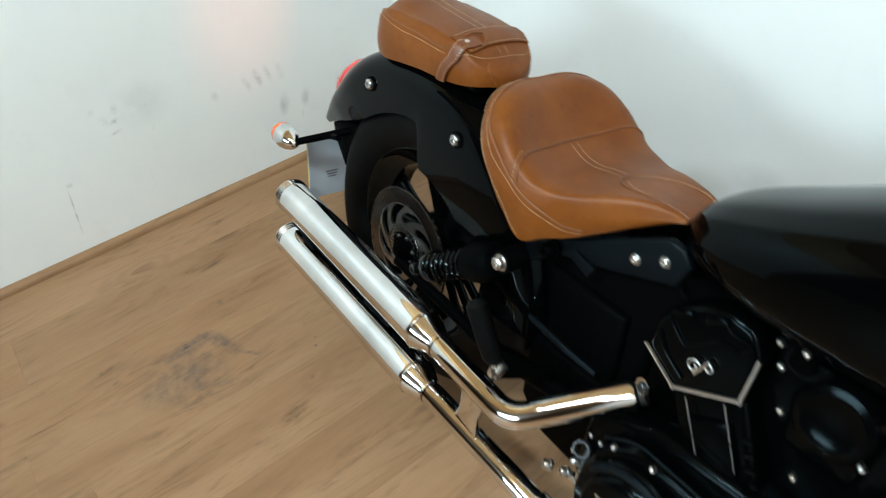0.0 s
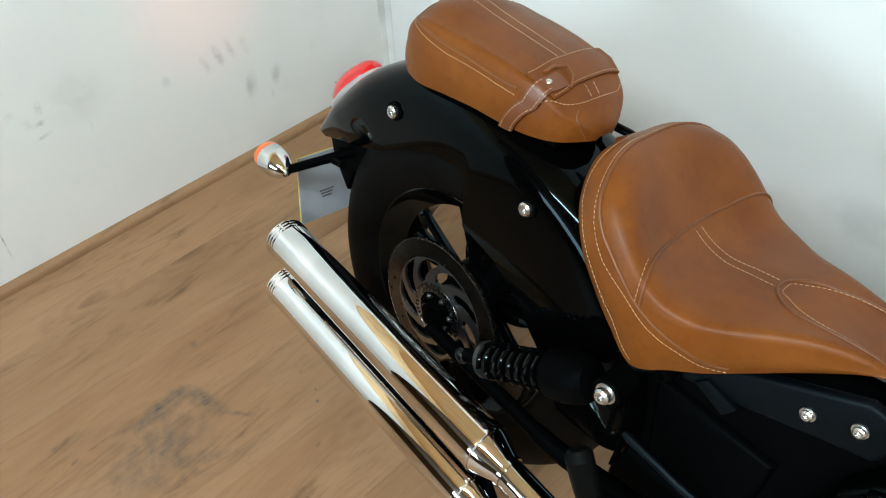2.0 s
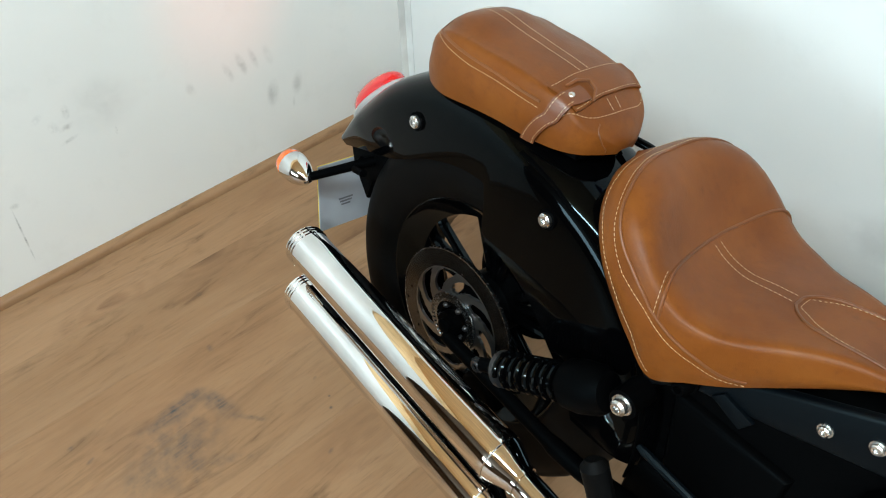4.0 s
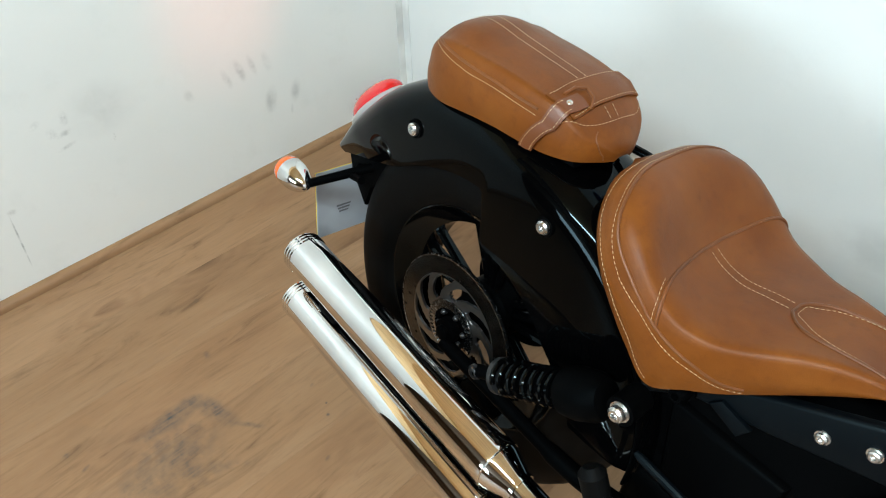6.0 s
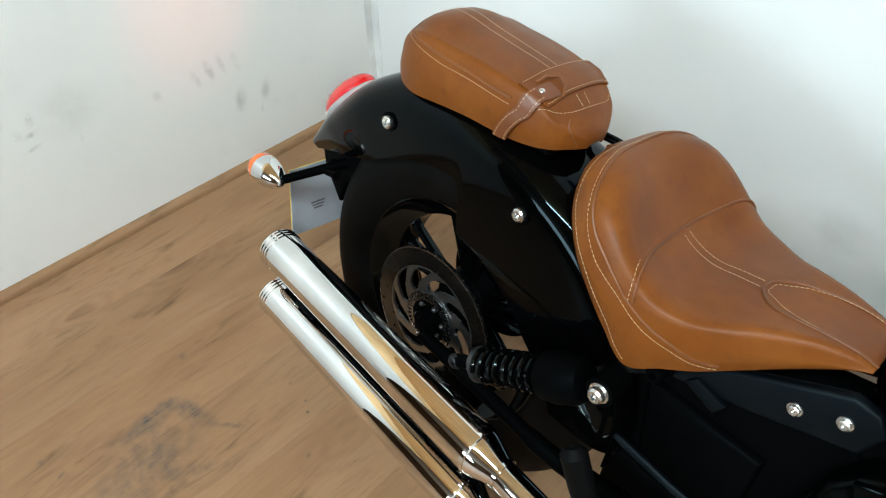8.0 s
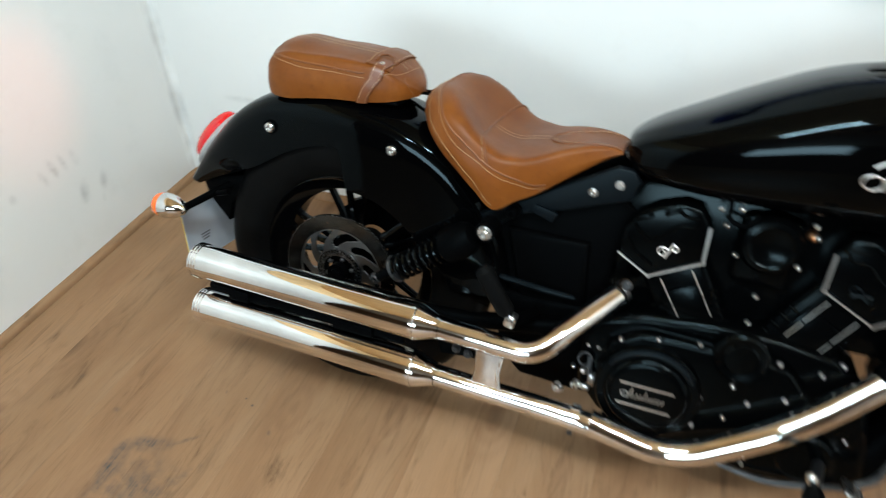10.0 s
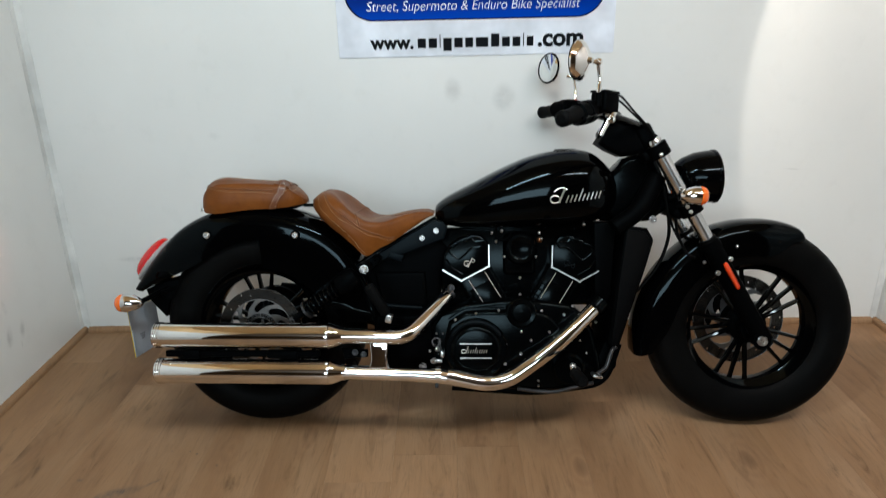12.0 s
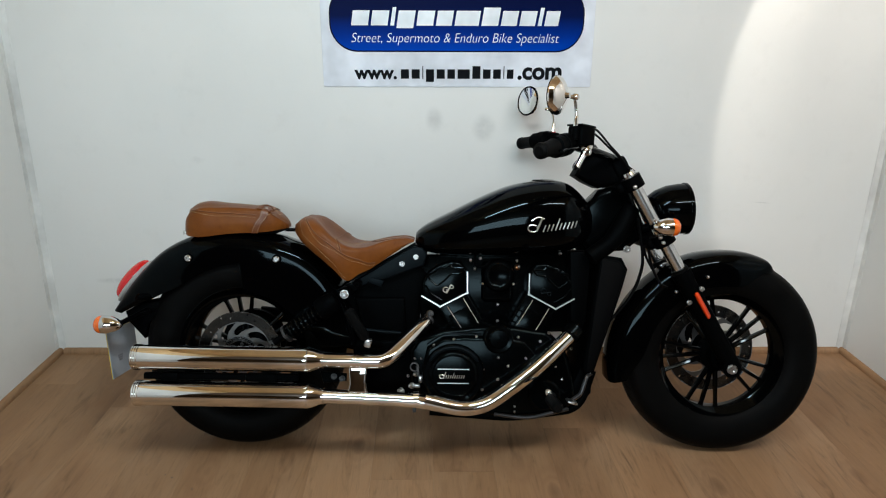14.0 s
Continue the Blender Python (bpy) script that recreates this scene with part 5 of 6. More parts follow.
def head(outline, parent, flip, face=-0.100):
    hd = part("cylinder_head", slab(outline, face, 0.085, 0.010, 3), ENGINE, parent, "black cylinder head cover with bright milled edges")
    for a, b in zip(outline[:3], outline[1:4]):
        p, q = Vector((a[0], face - 0.0005, a[1])), Vector((b[0], face - 0.0005, b[1]))
        d = (q - p).normalized()
        n = Vector((-d.z, 0, d.x))
        c = Vector((sum(x for x, z in outline) / len(outline), face, sum(z for x, z in outline) / len(outline)))
        if n.dot(c - p) < 0:
            n = -n
        w = 0.0044
        bm = bmesh.new()
        rows = []
        for k in (0, 1):
            e = (p if k == 0 else q) + d * (-0.002 if k == 0 else 0.002)
            rows.append([e, e + Vector((0, -0.003, 0)) + n * 0.001, e + Vector((0, -0.003, 0)) + n * w, e + n * (w + 0.001)])
        grid_faces(bm, rows)
        bmesh.ops.recalc_face_normals(bm, faces=bm.faces)
        part("milled_edge", bm, MILLED, hd, "bright milled edge", 0)
    c = Vector((sum(x for x, z in outline) / len(outline), face, sum(z for x, z in outline) / len(outline)))
    for line in RIDGES:
        pts = [(x if flip > 0 else 1.618 - x, face - 0.001, z - (0 if flip > 0 else 0.003)) for x, z in line]
        part("ridge", tube(bend(pts, 0.006) if len(pts) > 2 else pts, 0.0030, 8), ENGINE, hd)
    for x, z in ((0.604, 0.590), (0.648, 0.608)):
        part("head_boss", box((0.030, 0.010, 0.010), (x if flip > 0 else 1.618 - x, face - 0.003, z), 0.003, 2, (0, -28 * flip, 0)), ENGINE, hd)
    return hd


rh = head(HEAD, rc, 1)
fh = head([(1.618 - x, z - 0.003) for x, z in HEAD], fc, -1)


def head_badge(cx, cz, parent, turn, material, label):
    coil = [(-0.006 + (0.011 - 0.0007 * k) * math.cos(radians(60 + 32 * k)), 0, -0.005 + (0.010 - 0.0006 * k) * math.sin(radians(60 + 32 * k))) for k in range(13)]
    loop = lambda x, z, r: tube([(x + r * math.cos(radians(a)), 0, z + r * math.sin(radians(a))) for a in range(0, 361, 30)], 0.0014, 6)
    s = [tube(coil, 0.0015, 6), tube([(-0.001, 0, -0.014), (0.003, 0, 0.000), (0.008, 0, 0.016)], 0.0019, 6), loop(0.011, 0.008, 0.0050)]
    part("head_badge", moved(merge(*s), Matrix.Translation((cx, -0.1075, cz)) @ pose(0, 0, 0, 0, turn, 0)), material, parent, label)


head_badge(0.652, 0.538, rh, 8, MILLED, "small silver badge")
head_badge(0.955, 0.532, fh, 62, BLUEBLACK, "small dark badge")
for (x0, z0), (x1, z1), par in (((0.652, 0.482), (0.703, 0.405), rc), ((0.700, 0.510), (0.748, 0.433), rc), ((0.917, 0.506), (0.870, 0.429), fc), ((0.968, 0.481), (0.920, 0.400), fc)):
    for t0, t1 in ((0.0, 0.56), (0.60, 1.0)):
        p, q = Vector((x0 + (x1 - x0) * t0, -0.103, z0 + (z1 - z0) * t0)), Vector((x0 + (x1 - x0) * t1, -0.103, z0 + (z1 - z0) * t1))
        part("fin_edge", tube([p, q], 0.0013, 6), MILLED, par, "bright milled fin edge")
part("induction_cover", lathe([(-0.060, 0.052), (-0.098, 0.050), (-0.106, 0.044), (-0.108, 0.036), (-0.104, 0.030), (-0.104, 0.0)], (0.810, 0, 0.580), "y", 40), ENGINE, bike, "round black induction cover")
part("throttle_body", box((0.10, 0.14, 0.13), (0.808, -0.01, 0.560), 0.015, 3), ENGINE, bike)
# two added black blocks keep the gaps round the cylinders dark
part("air_box", slab([(0.555, 0.640), (0.570, 0.400), (1.050, 0.400), (1.075, 0.660)], -0.055, 0.075, 0.01), ENGINE, bike)
part("front_frame", slab([(1.035, 0.40), (1.030, 0.66), (1.098, 0.66), (1.086, 0.44), (1.066, 0.40)], -0.100, 0.100, 0.010), SATIN, bike, "plain black block filling the gap behind the radiator")
part("cable_guide", tube(bend([(0.735, -0.090, 0.640), (0.735, -0.105, 0.612), (0.765, -0.105, 0.605), (0.782, -0.09, 0.625)], 0.012), 0.004, 8), SATIN, bike)
for x, z in ((0.722, 0.628), (0.752, 0.634), (0.735, 0.602), (0.866, 0.628), (0.872, 0.610), (1.000, 0.652)):
    bolt((x, -0.100, z), 0.0045, bike, (0, -1, 0.2))
part("coolant_elbow", blob((0.868, -0.085, 0.606), (0.010, 0.012, 0.010)), plain("copper_fitting", (0.42, 0.20, 0.10), 0.3, 1.0), bike)

# -- radiator and lower frame
rad = part("radiator", slab([(1.118, 0.650), (1.185, 0.642), (1.204, 0.606), (1.183, 0.530), (1.130, 0.365), (1.105, 0.285), (1.080, 0.270), (1.068, 0.300), (1.088, 0.440)], -0.135, 0.135, 0.012, 3), SATIN, bike, "black radiator with side shrouds")
part("shroud", slab([(1.122, 0.640), (1.175, 0.632), (1.195, 0.602), (1.124, 0.370), (1.100, 0.295), (1.080, 0.290), (1.082, 0.330), (1.096, 0.450)], -0.142, -0.134, 0.004, 2), SHROUD, rad)
part("lower_frame", slab([(1.010, 0.165), (1.070, 0.180), (1.105, 0.215), (1.108, 0.290), (1.070, 0.300), (1.040, 0.230), (1.000, 0.190)], -0.100, 0.100, 0.008, 2), SATIN, bike)
part("frame_cradle", tube(bend([(1.110, -0.085, 0.285), (1.070, -0.090, 0.165), (0.86, -0.090, 0.135), (0.60, -0.085, 0.150)], 0.05), 0.013, 12), SATIN, bike)
pedal = part("brake_pedal", tube(bend([(1.098, -0.120, 0.282), (1.080, -0.145, 0.280), (1.062, -0.150, 0.225), (1.035, -0.155, 0.208)], 0.012), [0.006] * 7 + [0.0065] * 9, 10), DARKSTEEL, bike, "dark steel brake pedal")
bolt((1.090, -0.128, 0.288), 0.007, pedal)
part("pedal_pad", box((0.030, 0.045, 0.008), (1.030, -0.168, 0.207), 0.003, 2, (0, 12, 0)), STEEL, pedal)
for ob in set(bpy.data.objects) - before:
    ob.data.transform(POWER)
for s in (-1, 1):
    peg = part("rider_footpeg", tube([(0.958, s * 0.245, 0.240), (0.958, s * 0.26, 0.240), (0.962, s * 0.350, 0.248), (0.962, s * 0.360, 0.248)], [0.012, 0.017, 0.018, 0.012], 14), GRIP, bike, "black rubber footpeg")
    part("peg_mount", tube(bend([(0.985, s * 0.138, 0.212), (0.968, s * 0.21, 0.232), (0.958, s * 0.252, 0.240)], 0.03), 0.010, 12), DARKSTEEL, peg)
    part("peg_end", blob((0.955, s * 0.235, 0.252), (0.010, 0.010, 0.012)), STEEL, peg)
    pp = part("passenger_footpeg", tube([(0.362, s * 0.224, 0.490), (0.367, s * 0.225, 0.484), (0.389, s * 0.221, 0.445), (0.411, s * 0.216, 0.410), (0.416, s * 0.215, 0.401)], [0.010, 0.017, 0.0165, 0.0165, 0.010], 14), GRIP, bike, "folded black rubber passenger footpeg")
    part("peg_fork", merge(box((0.020, 0.022, 0.026), (0.421, s * 0.210, 0.389), 0.004, 2, (0, 15, 0)), lathe([(-0.014, 0.006), (0.014, 0.006)], (0.424, s * 0.216, 0.391), "y", 14)), STEEL, pp)
    part("peg_stay", tube([(0.421, s * 0.205, 0.381), (0.445, s * 0.110, 0.355)], 0.011, 12), SATIN, pp)
side_stand = part("side_stand", tube(bend([(0.62, 0.125, 0.150), (0.60, 0.215, 0.058), (0.600, 0.250, 0.062)], 0.02), 0.011, 12), SATIN, bike, "black side stand")
part("stand_foot", box((0.060, 0.035, 0.008), (0.600, 0.2365, 0.0700), 0.002, 1, (15, 0, 0)), SATIN, side_stand)
part("drive_belt_guard", slab([(0.02, 0.43), (0.50, 0.40), (0.50, 0.37), (0.02, 0.38)], 0.100, 0.128, 0.006), SATIN, bike)
part("belt_pulley", lathe([(0.072, 0.105), (0.098, 0.105), (0.098, 0.04), (0.072, 0.04)], (REAR[0], 0, REAR[1]), "y", 48, wrap=True), SATIN, bike)

# -- steering head, fork, headlamp
neck = part("steering_head", slab([(1.070, 0.690), (1.085, 0.800), (1.130, 0.845), (1.215, 0.865), (1.262, 0.760), (1.270, 0.700), (1.215, 0.655), (1.150, 0.650), (1.110, 0.645)], -0.050, 0.050, 0.016, 4), ENGINE, bike, "black steering head casting")
for s in (-1, 1):
    part("frame_spar", tube(bend([(1.225, s * 0.050, 0.790), (1.165, s * 0.092, 0.690), (1.090, s * 0.105, 0.640)], 0.04), [0.030] * 4 + [0.027] * 5, 14), SATIN, neck)
bolt((1.212, -0.075, 0.663), 0.009, neck, h=0.01)
A, Bp = Vector((1.192, 0, 0.903)), Vector((1.548, 0, 0.300))
fd = (Bp - A).normalized()
along = lambda t, y: A + (Bp - A) * t + Vector((0, y, 0))
for s in (-1, 1):
    leg = part("fork_leg", tube([along(t, s * 0.104) for t in (0.50, 0.505, 0.53, 0.56, 0.95, 1.0, 1.03)], [0.0235, 0.030, 0.031, 0.0285, 0.0285, 0.030, 0.018], 24), SATIN, bike, "black fork slider")
    part("stanchion", tube([along(t, s * 0.104) for t in (0.02, 0.50)], 0.0205, 24), FORKCHROME, leg, "chrome fork tube")
    part("dust_seal", tube([along(0.488, s * 0.104), along(0.505, s * 0.104)], 0.026, 20), RUBBER, leg)
    if s < 0:
        rf = [along(0.603, -0.135), along(0.61, -0.1365), along(0.72, -0.1365), along(0.728, -0.135)]
        part("reflector", tube([p + Vector((0.004, 0, 0.0)) for p in rf], [0.008, 0.013, 0.013, 0.008], 16, flat=0.55), REDLENS, leg, "amber side reflector")
        part("reflector_base", tube([p + Vector((0.004, 0.006, 0.0)) for p in rf], [0.011, 0.015, 0.015, 0.011], 16, flat=0.55), SATIN, leg)
    bolt(tuple(along(0.585, s * 0.130) + Vector((0.030, 0, 0.0))), 0.0065, leg, (0, s, 0))
    bolt(tuple(along(0.655, s * 0.130) + Vector((-0.030, 0, 0.0))), 0.0065, leg, (0, s, 0))
    part("axle_nut", lathe([(s * 0.128, 0.0165), (s * 0.133, 0.0155), (s * 0.133, 0.013), (s * 0.142, 0.012), (s * 0.142, 0.006), (s * 0.137, 0.005)], (FRONT[0], 0, FRONT[1] - 0.02), "y", 20), STEEL, leg, "bright axle nut")
    part("axle_boss", lathe([(s * 0.075, 0.024), (s * 0.130, 0.027)], (FRONT[0], 0, FRONT[1] - 0.02), "y", 20), SATIN, leg)
part("front_caliper", merge(box((0.06, 0.045, 0.11), (1.440, 0.085, 0.345), 0.012, 3, (0, 25, 0)), box((0.04, 0.03, 0.05), (1.425, 0.095, 0.40), 0.008, 2)), SATIN, bike)


def clamp(t, r, name, label):
    p = along(t, 0)
    m = Matrix.Translation(p) @ pose(0, 0, 0, 0, -math.degrees(math.atan2(fd.x, -fd.z)) + 0, 0)
    bms = [moved(box((0.060, 0.215, 0.036), (-0.020, 0, 0), 0.012, 3), m)]
    for s in (-1, 1):
        bms.append(tube([along(t - 0.028, s * 0.104), along(t + 0.028, s * 0.104)], r, 24))
    return part(name, merge(*bms), SATIN, bike, label)


top_clamp = clamp(0.055, 0.032, "top_clamp", "black upper fork clamp")
low_clamp = clamp(0.335, 0.034, "lower_clamp", "black lower fork clamp")
for s in (-1, 1):
    bolt(tuple(along(0.075, s * 0.133) + Vector((-0.006, 0, 0))), 0.006, top_clamp, (0, s, 0))
    for k in (0.325, 0.352):
        bolt(tuple(along(k, s * 0.134) + Vector((-0.012, 0, 0))), 0.0062, low_clamp, (0, s, 0))
    part("fork_cap", lathe([(0, 0.022), (0.010, 0.020), (0.012, 0.012), (0.012, 0.0)], tuple(along(0.018, s * 0.104)), tuple(-fd), 20), CHROME, top_clamp)
hm = Matrix.Translation((1.352, 0, 0.786)) @ pose(0, 0, 0, 0, -3, 0) @ Matrix.Diagonal((0.90, 0.97, 0.97, 1))
hl = part("headlamp", moved(lathe([(-0.092, 0.0), (-0.088, 0.020), (-0.070, 0.044), (-0.040, 0.064), (0.0, 0.078), (0.040, 0.083), (0.062, 0.083)], (0, 0, 0), "x", 48), hm), BLACK, bike, "gloss black round headlamp shell")
part("headlamp_rim", moved(lathe([(0.060, 0.0835), (0.062, 0.0855), (0.070, 0.0855), (0.074, 0.082), (0.072, 0.077)], (0, 0, 0), "x", 48, cap=False), hm), BLACK, hl, "gloss black headlamp rim")
glass, gnt, gb = nodes_of("lamp_glass")
gb.inputs["Transmission Weight"].default_value = 0.9
gb.inputs["Roughness"].default_value = 0.03
part("headlamp_glass", moved(lathe([(0.070, 0.080), (0.078, 0.070), (0.086, 0.040), (0.088, 0.0)], (0, 0, 0), "x", 48), hm), glass, hl, "clear headlamp glass")
part("headlamp_mount", tube([(1.27, 0, 0.72), (1.345, 0, 0.735)], 0.016, 12), SATIN, hl)
for s in (-1, 1):
    indicator((1.309, s * 0.152, 0.740), s, -1, (1.278, s * 0.095, 0.736), bike)

# -- handlebar, controls, mirrors
TURNED = {-1: Vector((-0.010, 0, -0.022)), 1: Vector((0.026, 0, 0.034))}
side = lambda x, y, z: Vector((x, y, z)) + TURNED[-1 if y < 0 else 1] * min(1.0, abs(y) / 0.388)
bar = part("handlebar", tube(bend([side(0.902, -0.386, 0.974), side(0.990, -0.270, 0.992), side(1.085, -0.180, 0.968), side(1.165, -0.075, 0.945), side(1.165, 0.075, 0.945), side(1.085, 0.180, 0.968), side(0.990, 0.270, 0.992), side(0.902, 0.386, 0.974)], 0.05), 0.0125, 14), BLACK, bike, "black handlebar")
for s in (-1, 1):
    e, i = side(0.898, s * 0.392, 0.973), side(0.978, s * 0.286, 0.990)
    d = (i - e).normalized()
    g = part("grip", tube([e - d * 0.006, e, e + d * 0.010, e + d * 0.012, e + d * 0.060, e + d * 0.072, e + d * 0.075], [0.013, 0.0215, 0.0225, 0.0205, 0.0215, 0.025, 0.016], 20), GRIP, bar, "black rubber grip")
    part("switch_block", tube([e + d * 0.074, e + d * 0.080, e + d * 0.112, e + d * 0.114, e + d * 0.146, e + d * 0.152], [0.021, 0.030, 0.029, 0.032, 0.031, 0.020], 16), SATIN, bar)
    part("lever_perch", box((0.036, 0.034, 0.034), tuple(e + d * 0.165 + Vector((0.006, 0, 0.006))), 0.006, 2, (0, 0, s * 50)), SATIN, bar)
    piv = e + d * 0.155 + Vector((0.026, 0, 0.006))
    part("lever", tube(spline([piv, piv - d * 0.05 + Vector((0.018, s * 0.008, -0.010)), piv - d * 0.10 + Vector((0.024, s * 0.01, -0.006)), piv - d * 0.14 + Vector((0.020, s * 0.012, -0.008))], 5), [0.008] * 6 + [0.006] * 9 + [0.008], 10, flat=0.6), BLACK, bar)
    mp = e + d * 0.122 + (Vector((0.034, 0, 0.040)) if s < 0 else Vector((0.034, 0, 0.020)))
    stem = part("mirror", tube(bend([mp, mp + Vector((0.002, s * 0.002, 0.045)), mp + Vector((-0.004, s * 0.006, 0.088)), mp + Vector((-0.028, s * 0.012, 0.092))], 0.008), [0.0065] * 2 + [0.0055] * 14, 12), CHROME, bike, "round chrome mirror on a stem")
    part("stem_socket", tube([mp - Vector((0, 0, 0.024)), mp + Vector((0, 0, 0.012))], 0.0095, 12), SATIN, stem)
    part("stem_ball", blob(tuple(mp + Vector((-0.003, s * 0.005, 0.090))), (0.011, 0.011, 0.010)), CHROME, stem)
    hc = mp + (Vector((-0.052, -0.020, 0.092)) if s < 0 else Vector((-0.085, 0.025, 0.120)))
    mm = Matrix.Translation(hc) @ pose(0, 0, 0, 0, 4, -36 * -s)
    part("mirror_shell", moved(lathe([(-0.008, 0.0505), (-0.006, 0.0525), (-0.002, 0.0525), (0.004, 0.048), (0.013, 0.034), (0.019, 0.018), (0.023, 0.009), (0.034, 0.007)], (0, 0, 0), "x", 40), mm), CHROME, stem, "chrome mirror shell")
    part("mirror_glass", moved(lathe([(-0.0075, 0.0495), (-0.0088, 0.046), (-0.0088, 0.0)], (0, 0, 0), "x", 40), mm), MIRROR, stem, "mirror glass")
    part("mirror_rim", moved(lathe([(-0.0095, 0.0475), (-0.0105, 0.0495), (-0.0090, 0.0520), (-0.0060, 0.0528)], (0, 0, 0), "x", 40, cap=False), mm), SATIN, stem, "dark rim of the mirror")
res = part("fluid_reservoir", box((0.060, 0.052, 0.052), (1.020, -0.262, 0.998), 0.006, 3, (0, 4, 40)), SATIN, bar, "black brake fluid reservoir")
part("reservoir_lid", box((0.062, 0.054, 0.006), (1.020, -0.262, 1.026), 0.002, 2, (0, 4, 40)), BLACK, res)
part("kill_switch", box((0.014, 0.014, 0.018), (1.0286, 0.280, 1.0358), 0.002, 1), REDKNOB, bar, "red switch")
part("lever_bracket", tube(bend([(1.044, -0.255, 0.978), (1.032, -0.268, 0.958), (1.006, -0.280, 0.912)], 0.01), [0.014] * 4 + [0.009] * 5, 12), CHROME, bar, "chrome lever bracket")
bolt((1.036, -0.278, 0.955), 0.010, bar, (0.2, -1, 0), CHROME)
dash = part("instrument_pod", slab([(1.045, 0.890), (1.075, 0.940), (1.115, 0.962), (1.185, 0.945), (1.235, 0.908), (1.240, 0.878), (1.185, 0.862), (1.120, 0.850), (1.080, 0.868)], -0.058, 0.058, 0.016, 4), SATIN, bike, "black instrument pod between the bars")
part("gauge_rim", lathe([(-0.004, 0.050), (0.008, 0.052), (0.012, 0.048), (0.010, 0.044)], (1.088, 0, 0.945), (-0.75, 0, 0.66), 32, cap=False), BLACK, dash)
part("riser", box((0.05, 0.13, 0.075), (1.190, 0, 0.912), 0.012, 3, (0, -28, 0)), SATIN, dash)
for k, (y, up) in enumerate(((-0.20, 0.030), (-0.16, 0.018), (0.18, 0.026))):
    part("cable", tube(spline([(1.015, y * 1.35, 1.005), (1.070, y, 1.005 + up * 0.6), (1.135, y * 0.55, 0.975 + up * 0.3), (1.195, y * 0.4, 0.925), (1.228, y * 0.3, 0.855)], 8), 0.0032, 8), RUBBER, bar)
part("brake_hose", tube(spline([(1.245, -0.060, 0.760), (1.264, -0.055, 0.667), (1.266, -0.05, 0.595), (1.231, -0.05, 0.504), (1.150, -0.05, 0.410), (1.090, -0.05, 0.370)], 8), 0.0052, 8), RUBBER, bike)
part("brake_hose", tube(spline([(1.285, -0.050, 0.690), (1.292, -0.06, 0.620), (1.320, -0.07, 0.560), (1.345, -0.075, 0.545)], 8), 0.0045, 8), RUBBER, bike)
part("brake_hose", tube(spline([(1.275, -0.020, 0.690), (1.284, -0.03, 0.640), (1.300, -0.05, 0.600)], 8), 0.0040, 8), RUBBER, bike)

# ---- the sign on the back wall ----
sign = tagged(new("wall_sign"), "white shop sign with a blue rounded panel", "sign")
sign.matrix_world = pose(0.7055, Y_BACK - 0.0045, 1.0955, 0, -0.5, 0) @ Matrix.Scale(0.985, 4)


def rounded(w, h, r, cx, cz, n=10):
    pts = []
    for qx, qz, a in ((1, 1, 0), (-1, 1, 90), (-1, -1, 180), (1, -1, 270)):
        pts += arc(cx + qx * (w / 2 - r), cz + qz * (h / 2 - r), r, a, a + 90, n)
    return pts


part("panel", slab(rounded(1.004, 0.420, 0.006, 0, 0.210), 0, 0.0045, 0.0008, 1), SIGNWHITE, sign, "white sign board", 20)
part("blue_border", slab(rounded(0.934, 0.234, 0.100, -0.004, 0.243), -0.0010, 0.0005), SIGNNAVY, sign, "", 0)
part("blue_panel", slab(rounded(0.924, 0.224, 0.096, -0.004, 0.243), -0.0018, -0.0008), SIGNBLUE, sign, "blue rounded panel", 0)


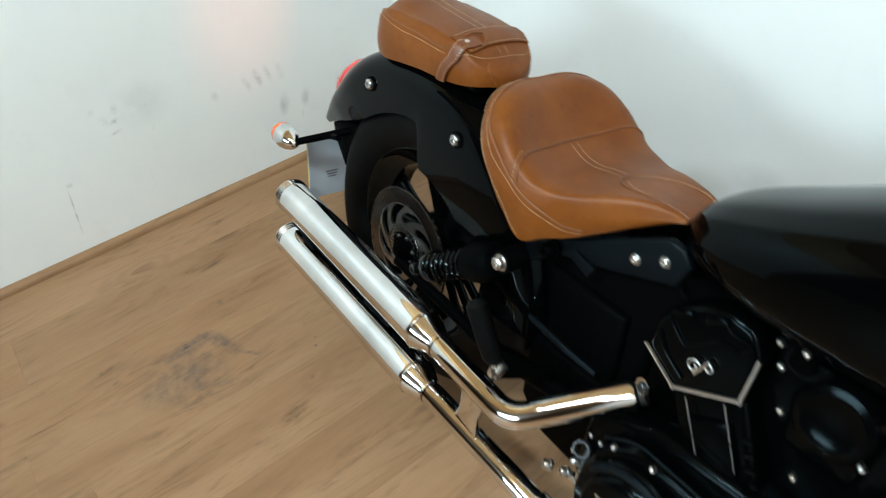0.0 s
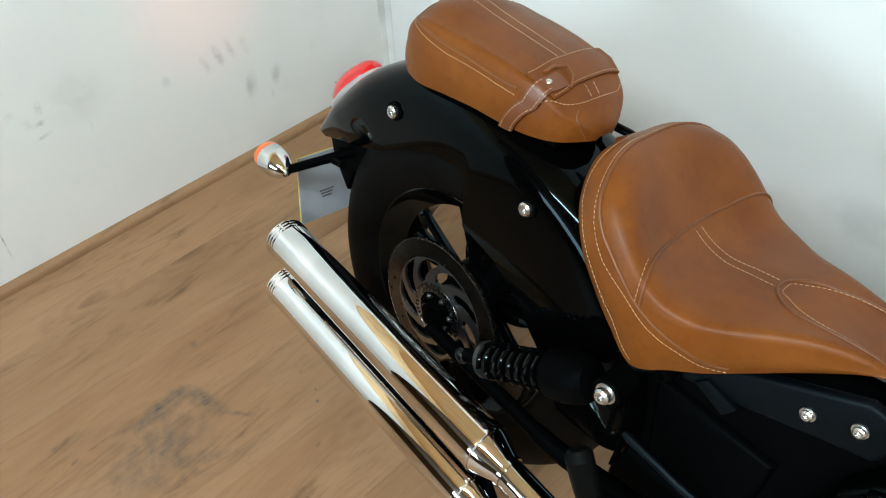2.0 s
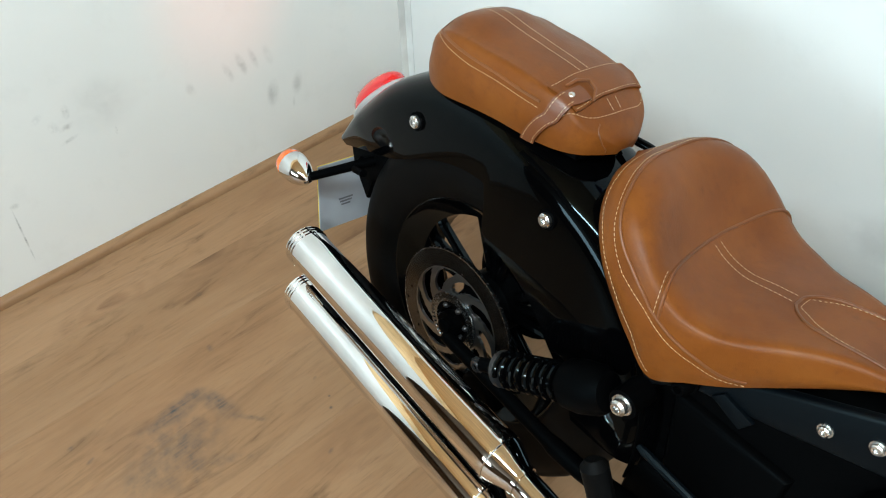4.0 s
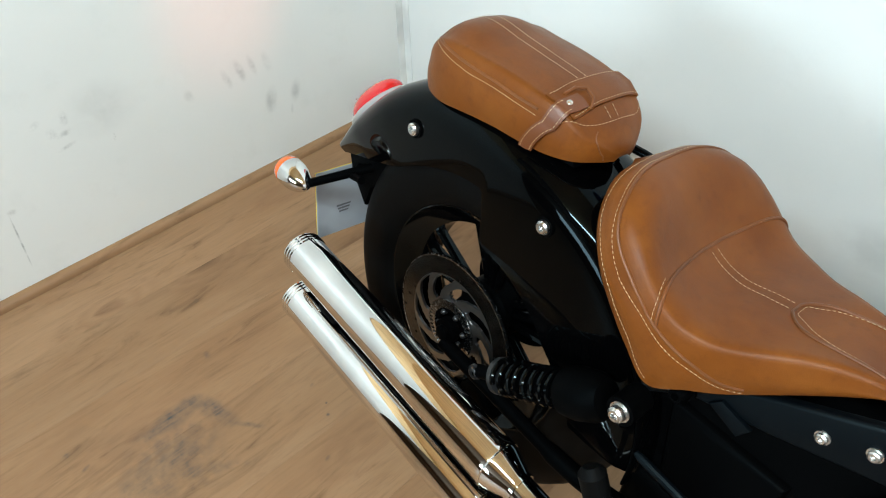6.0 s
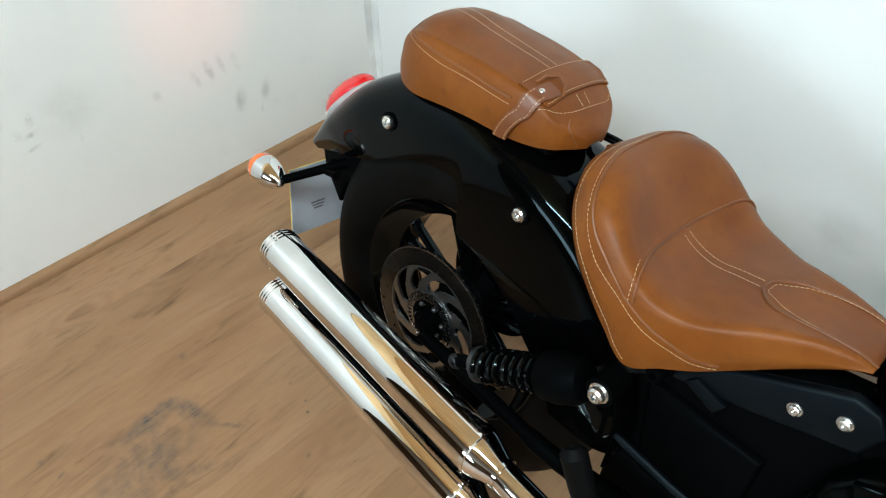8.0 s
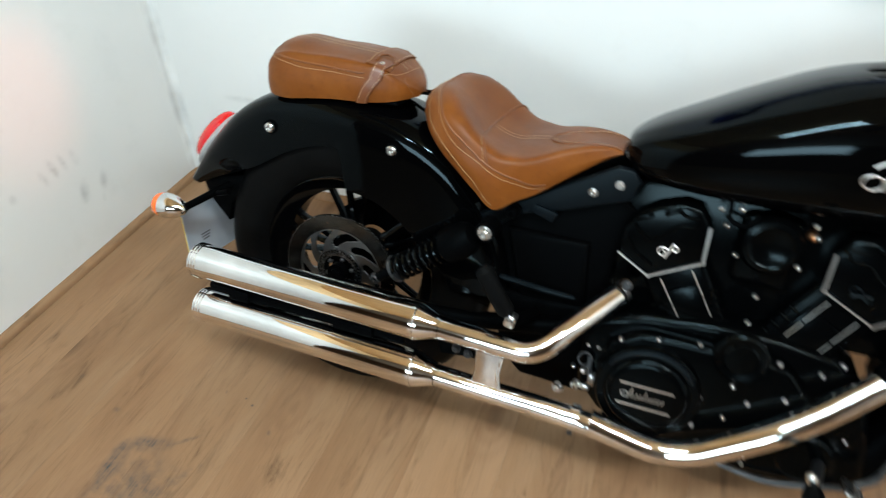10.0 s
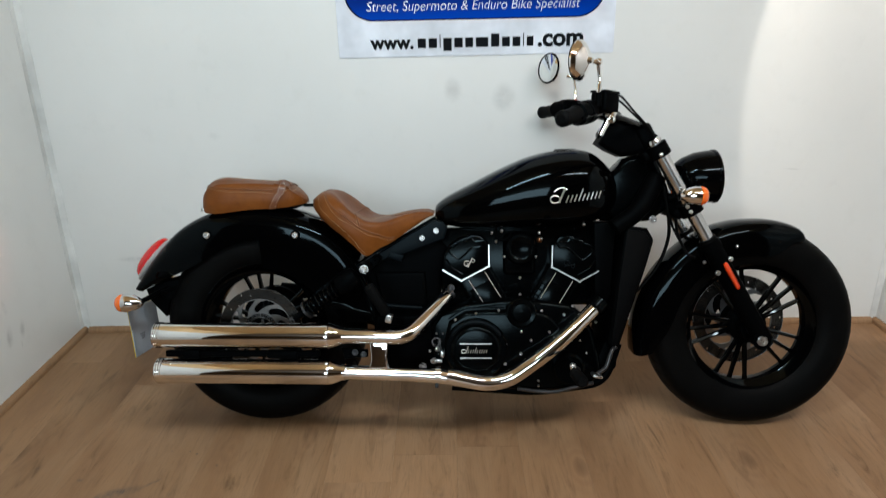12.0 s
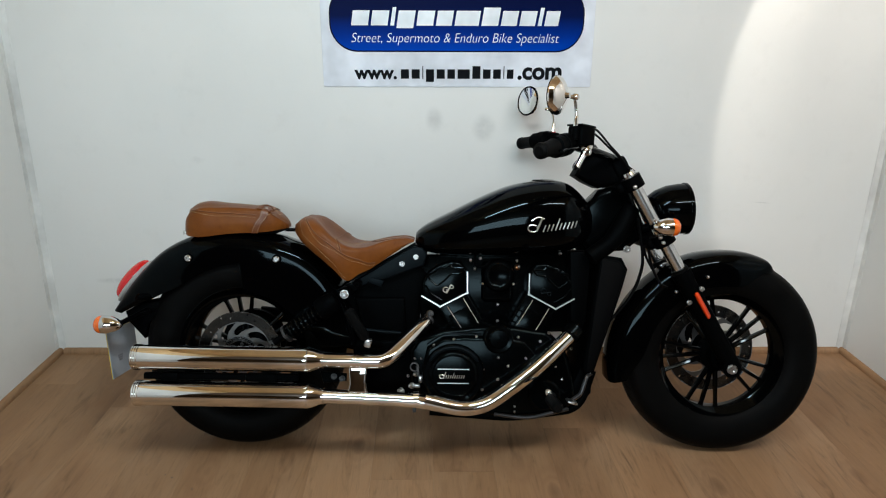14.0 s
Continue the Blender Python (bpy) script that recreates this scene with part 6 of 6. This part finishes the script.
def lettering(text, width, at, material, slant=0.0, name="lettering", weight=0.0):
    cu = bpy.data.curves.new(name, "FONT")
    cu.body, cu.size, cu.shear, cu.offset = text, 0.04, slant, weight
    tmp = new("tmp", cu)
    me = bpy.data.meshes.new_from_object(tmp.evaluated_get(bpy.context.evaluated_depsgraph_get()))
    bpy.data.objects.remove(tmp)
    xs = [v.co.x for v in me.vertices]
    k = width / (max(xs) - min(xs))
    x0 = min(xs)
    for v in me.vertices:
        v.co = Vector(((v.co.x - x0) * k + at[0], -0.0024, v.co.y * k * at[2] + at[1]))
    me.materials.append(material)
    ob = new(name, me)
    ob.parent = sign
    return ob


lettering("Street, Supermoto & Enduro Bike Specialist", 0.765, (-0.392, 0.160, 1.12), SIGNTEXT, 0.22, "lettering", -0.0005)
lettering("www.", 0.158, (-0.386, 0.030, 1.0), SIGNINK, 0.0, "lettering", 0.0014)
lettering(".com", 0.166, (0.224, 0.030, 1.0), SIGNINK, 0.0, "lettering", 0.0014)
# the shop's name, as plain bars: (width, height above the line, depth below it)
NAME = [(0.042, 1, 0), (0.042, 1, 0), (0.014, 1.35, 0), (0.042, 1, 0.35), (0.042, 1, 0), (0.040, 1, 0), (0.058, 1, 0), (0.042, 1.35, 0), (0.040, 1, 0), (0.040, 1, 0), (0.014, 1.35, 0), (0.036, 1, 0)]
x = -0.218
for w, up, down in NAME:
    part("name_bar", box((w * 0.955 - 0.010, 0.0008, 0.034 * (up + down)), (x + w * 0.4775, -0.0012, 0.030 + 0.017 * (up - down)), 0), SIGNINK, sign, "", 0)
    x += w * 0.955
x = -0.392
for w, up, down in NAME:
    w *= 1.70
    lo, hi = 0.219 - 0.052 * down * 0.5, 0.219 + 0.052 * min(up, 1.22)
    sl = lambda z: (z - 0.219) * 0.16
    part("name_bar", slab([(x + sl(lo), lo), (x + w - 0.010 + sl(lo), lo), (x + w - 0.010 + sl(hi), hi), (x + sl(hi), hi)], -0.0028, -0.0016), SIGNTEXT, sign, "", 0)
    x += w

# ---- laminate planks ----
PW, PL, GAP = 0.192, 1.285, 0.0003
rng = random.Random(4)
k = 0
x = X_LEFT + 0.004
while x < X_RIGHT - 0.01:
    w = min(PW, X_RIGHT - 0.004 - x)
    y = Y_FRONT + 0.004 - rng.uniform(0.1, 0.9) * PL
    while y < Y_BACK - 0.004:
        a, b = max(y, Y_FRONT + 0.004), min(y + PL, Y_BACK - 0.004)
        if b - a > 0.01:
            part("plank", box((w - GAP, b - a - GAP, 0.008), (x + w / 2, (a + b) / 2, -0.004)), FLOOR, floor, "", 0)
        y += PL
    x += PW
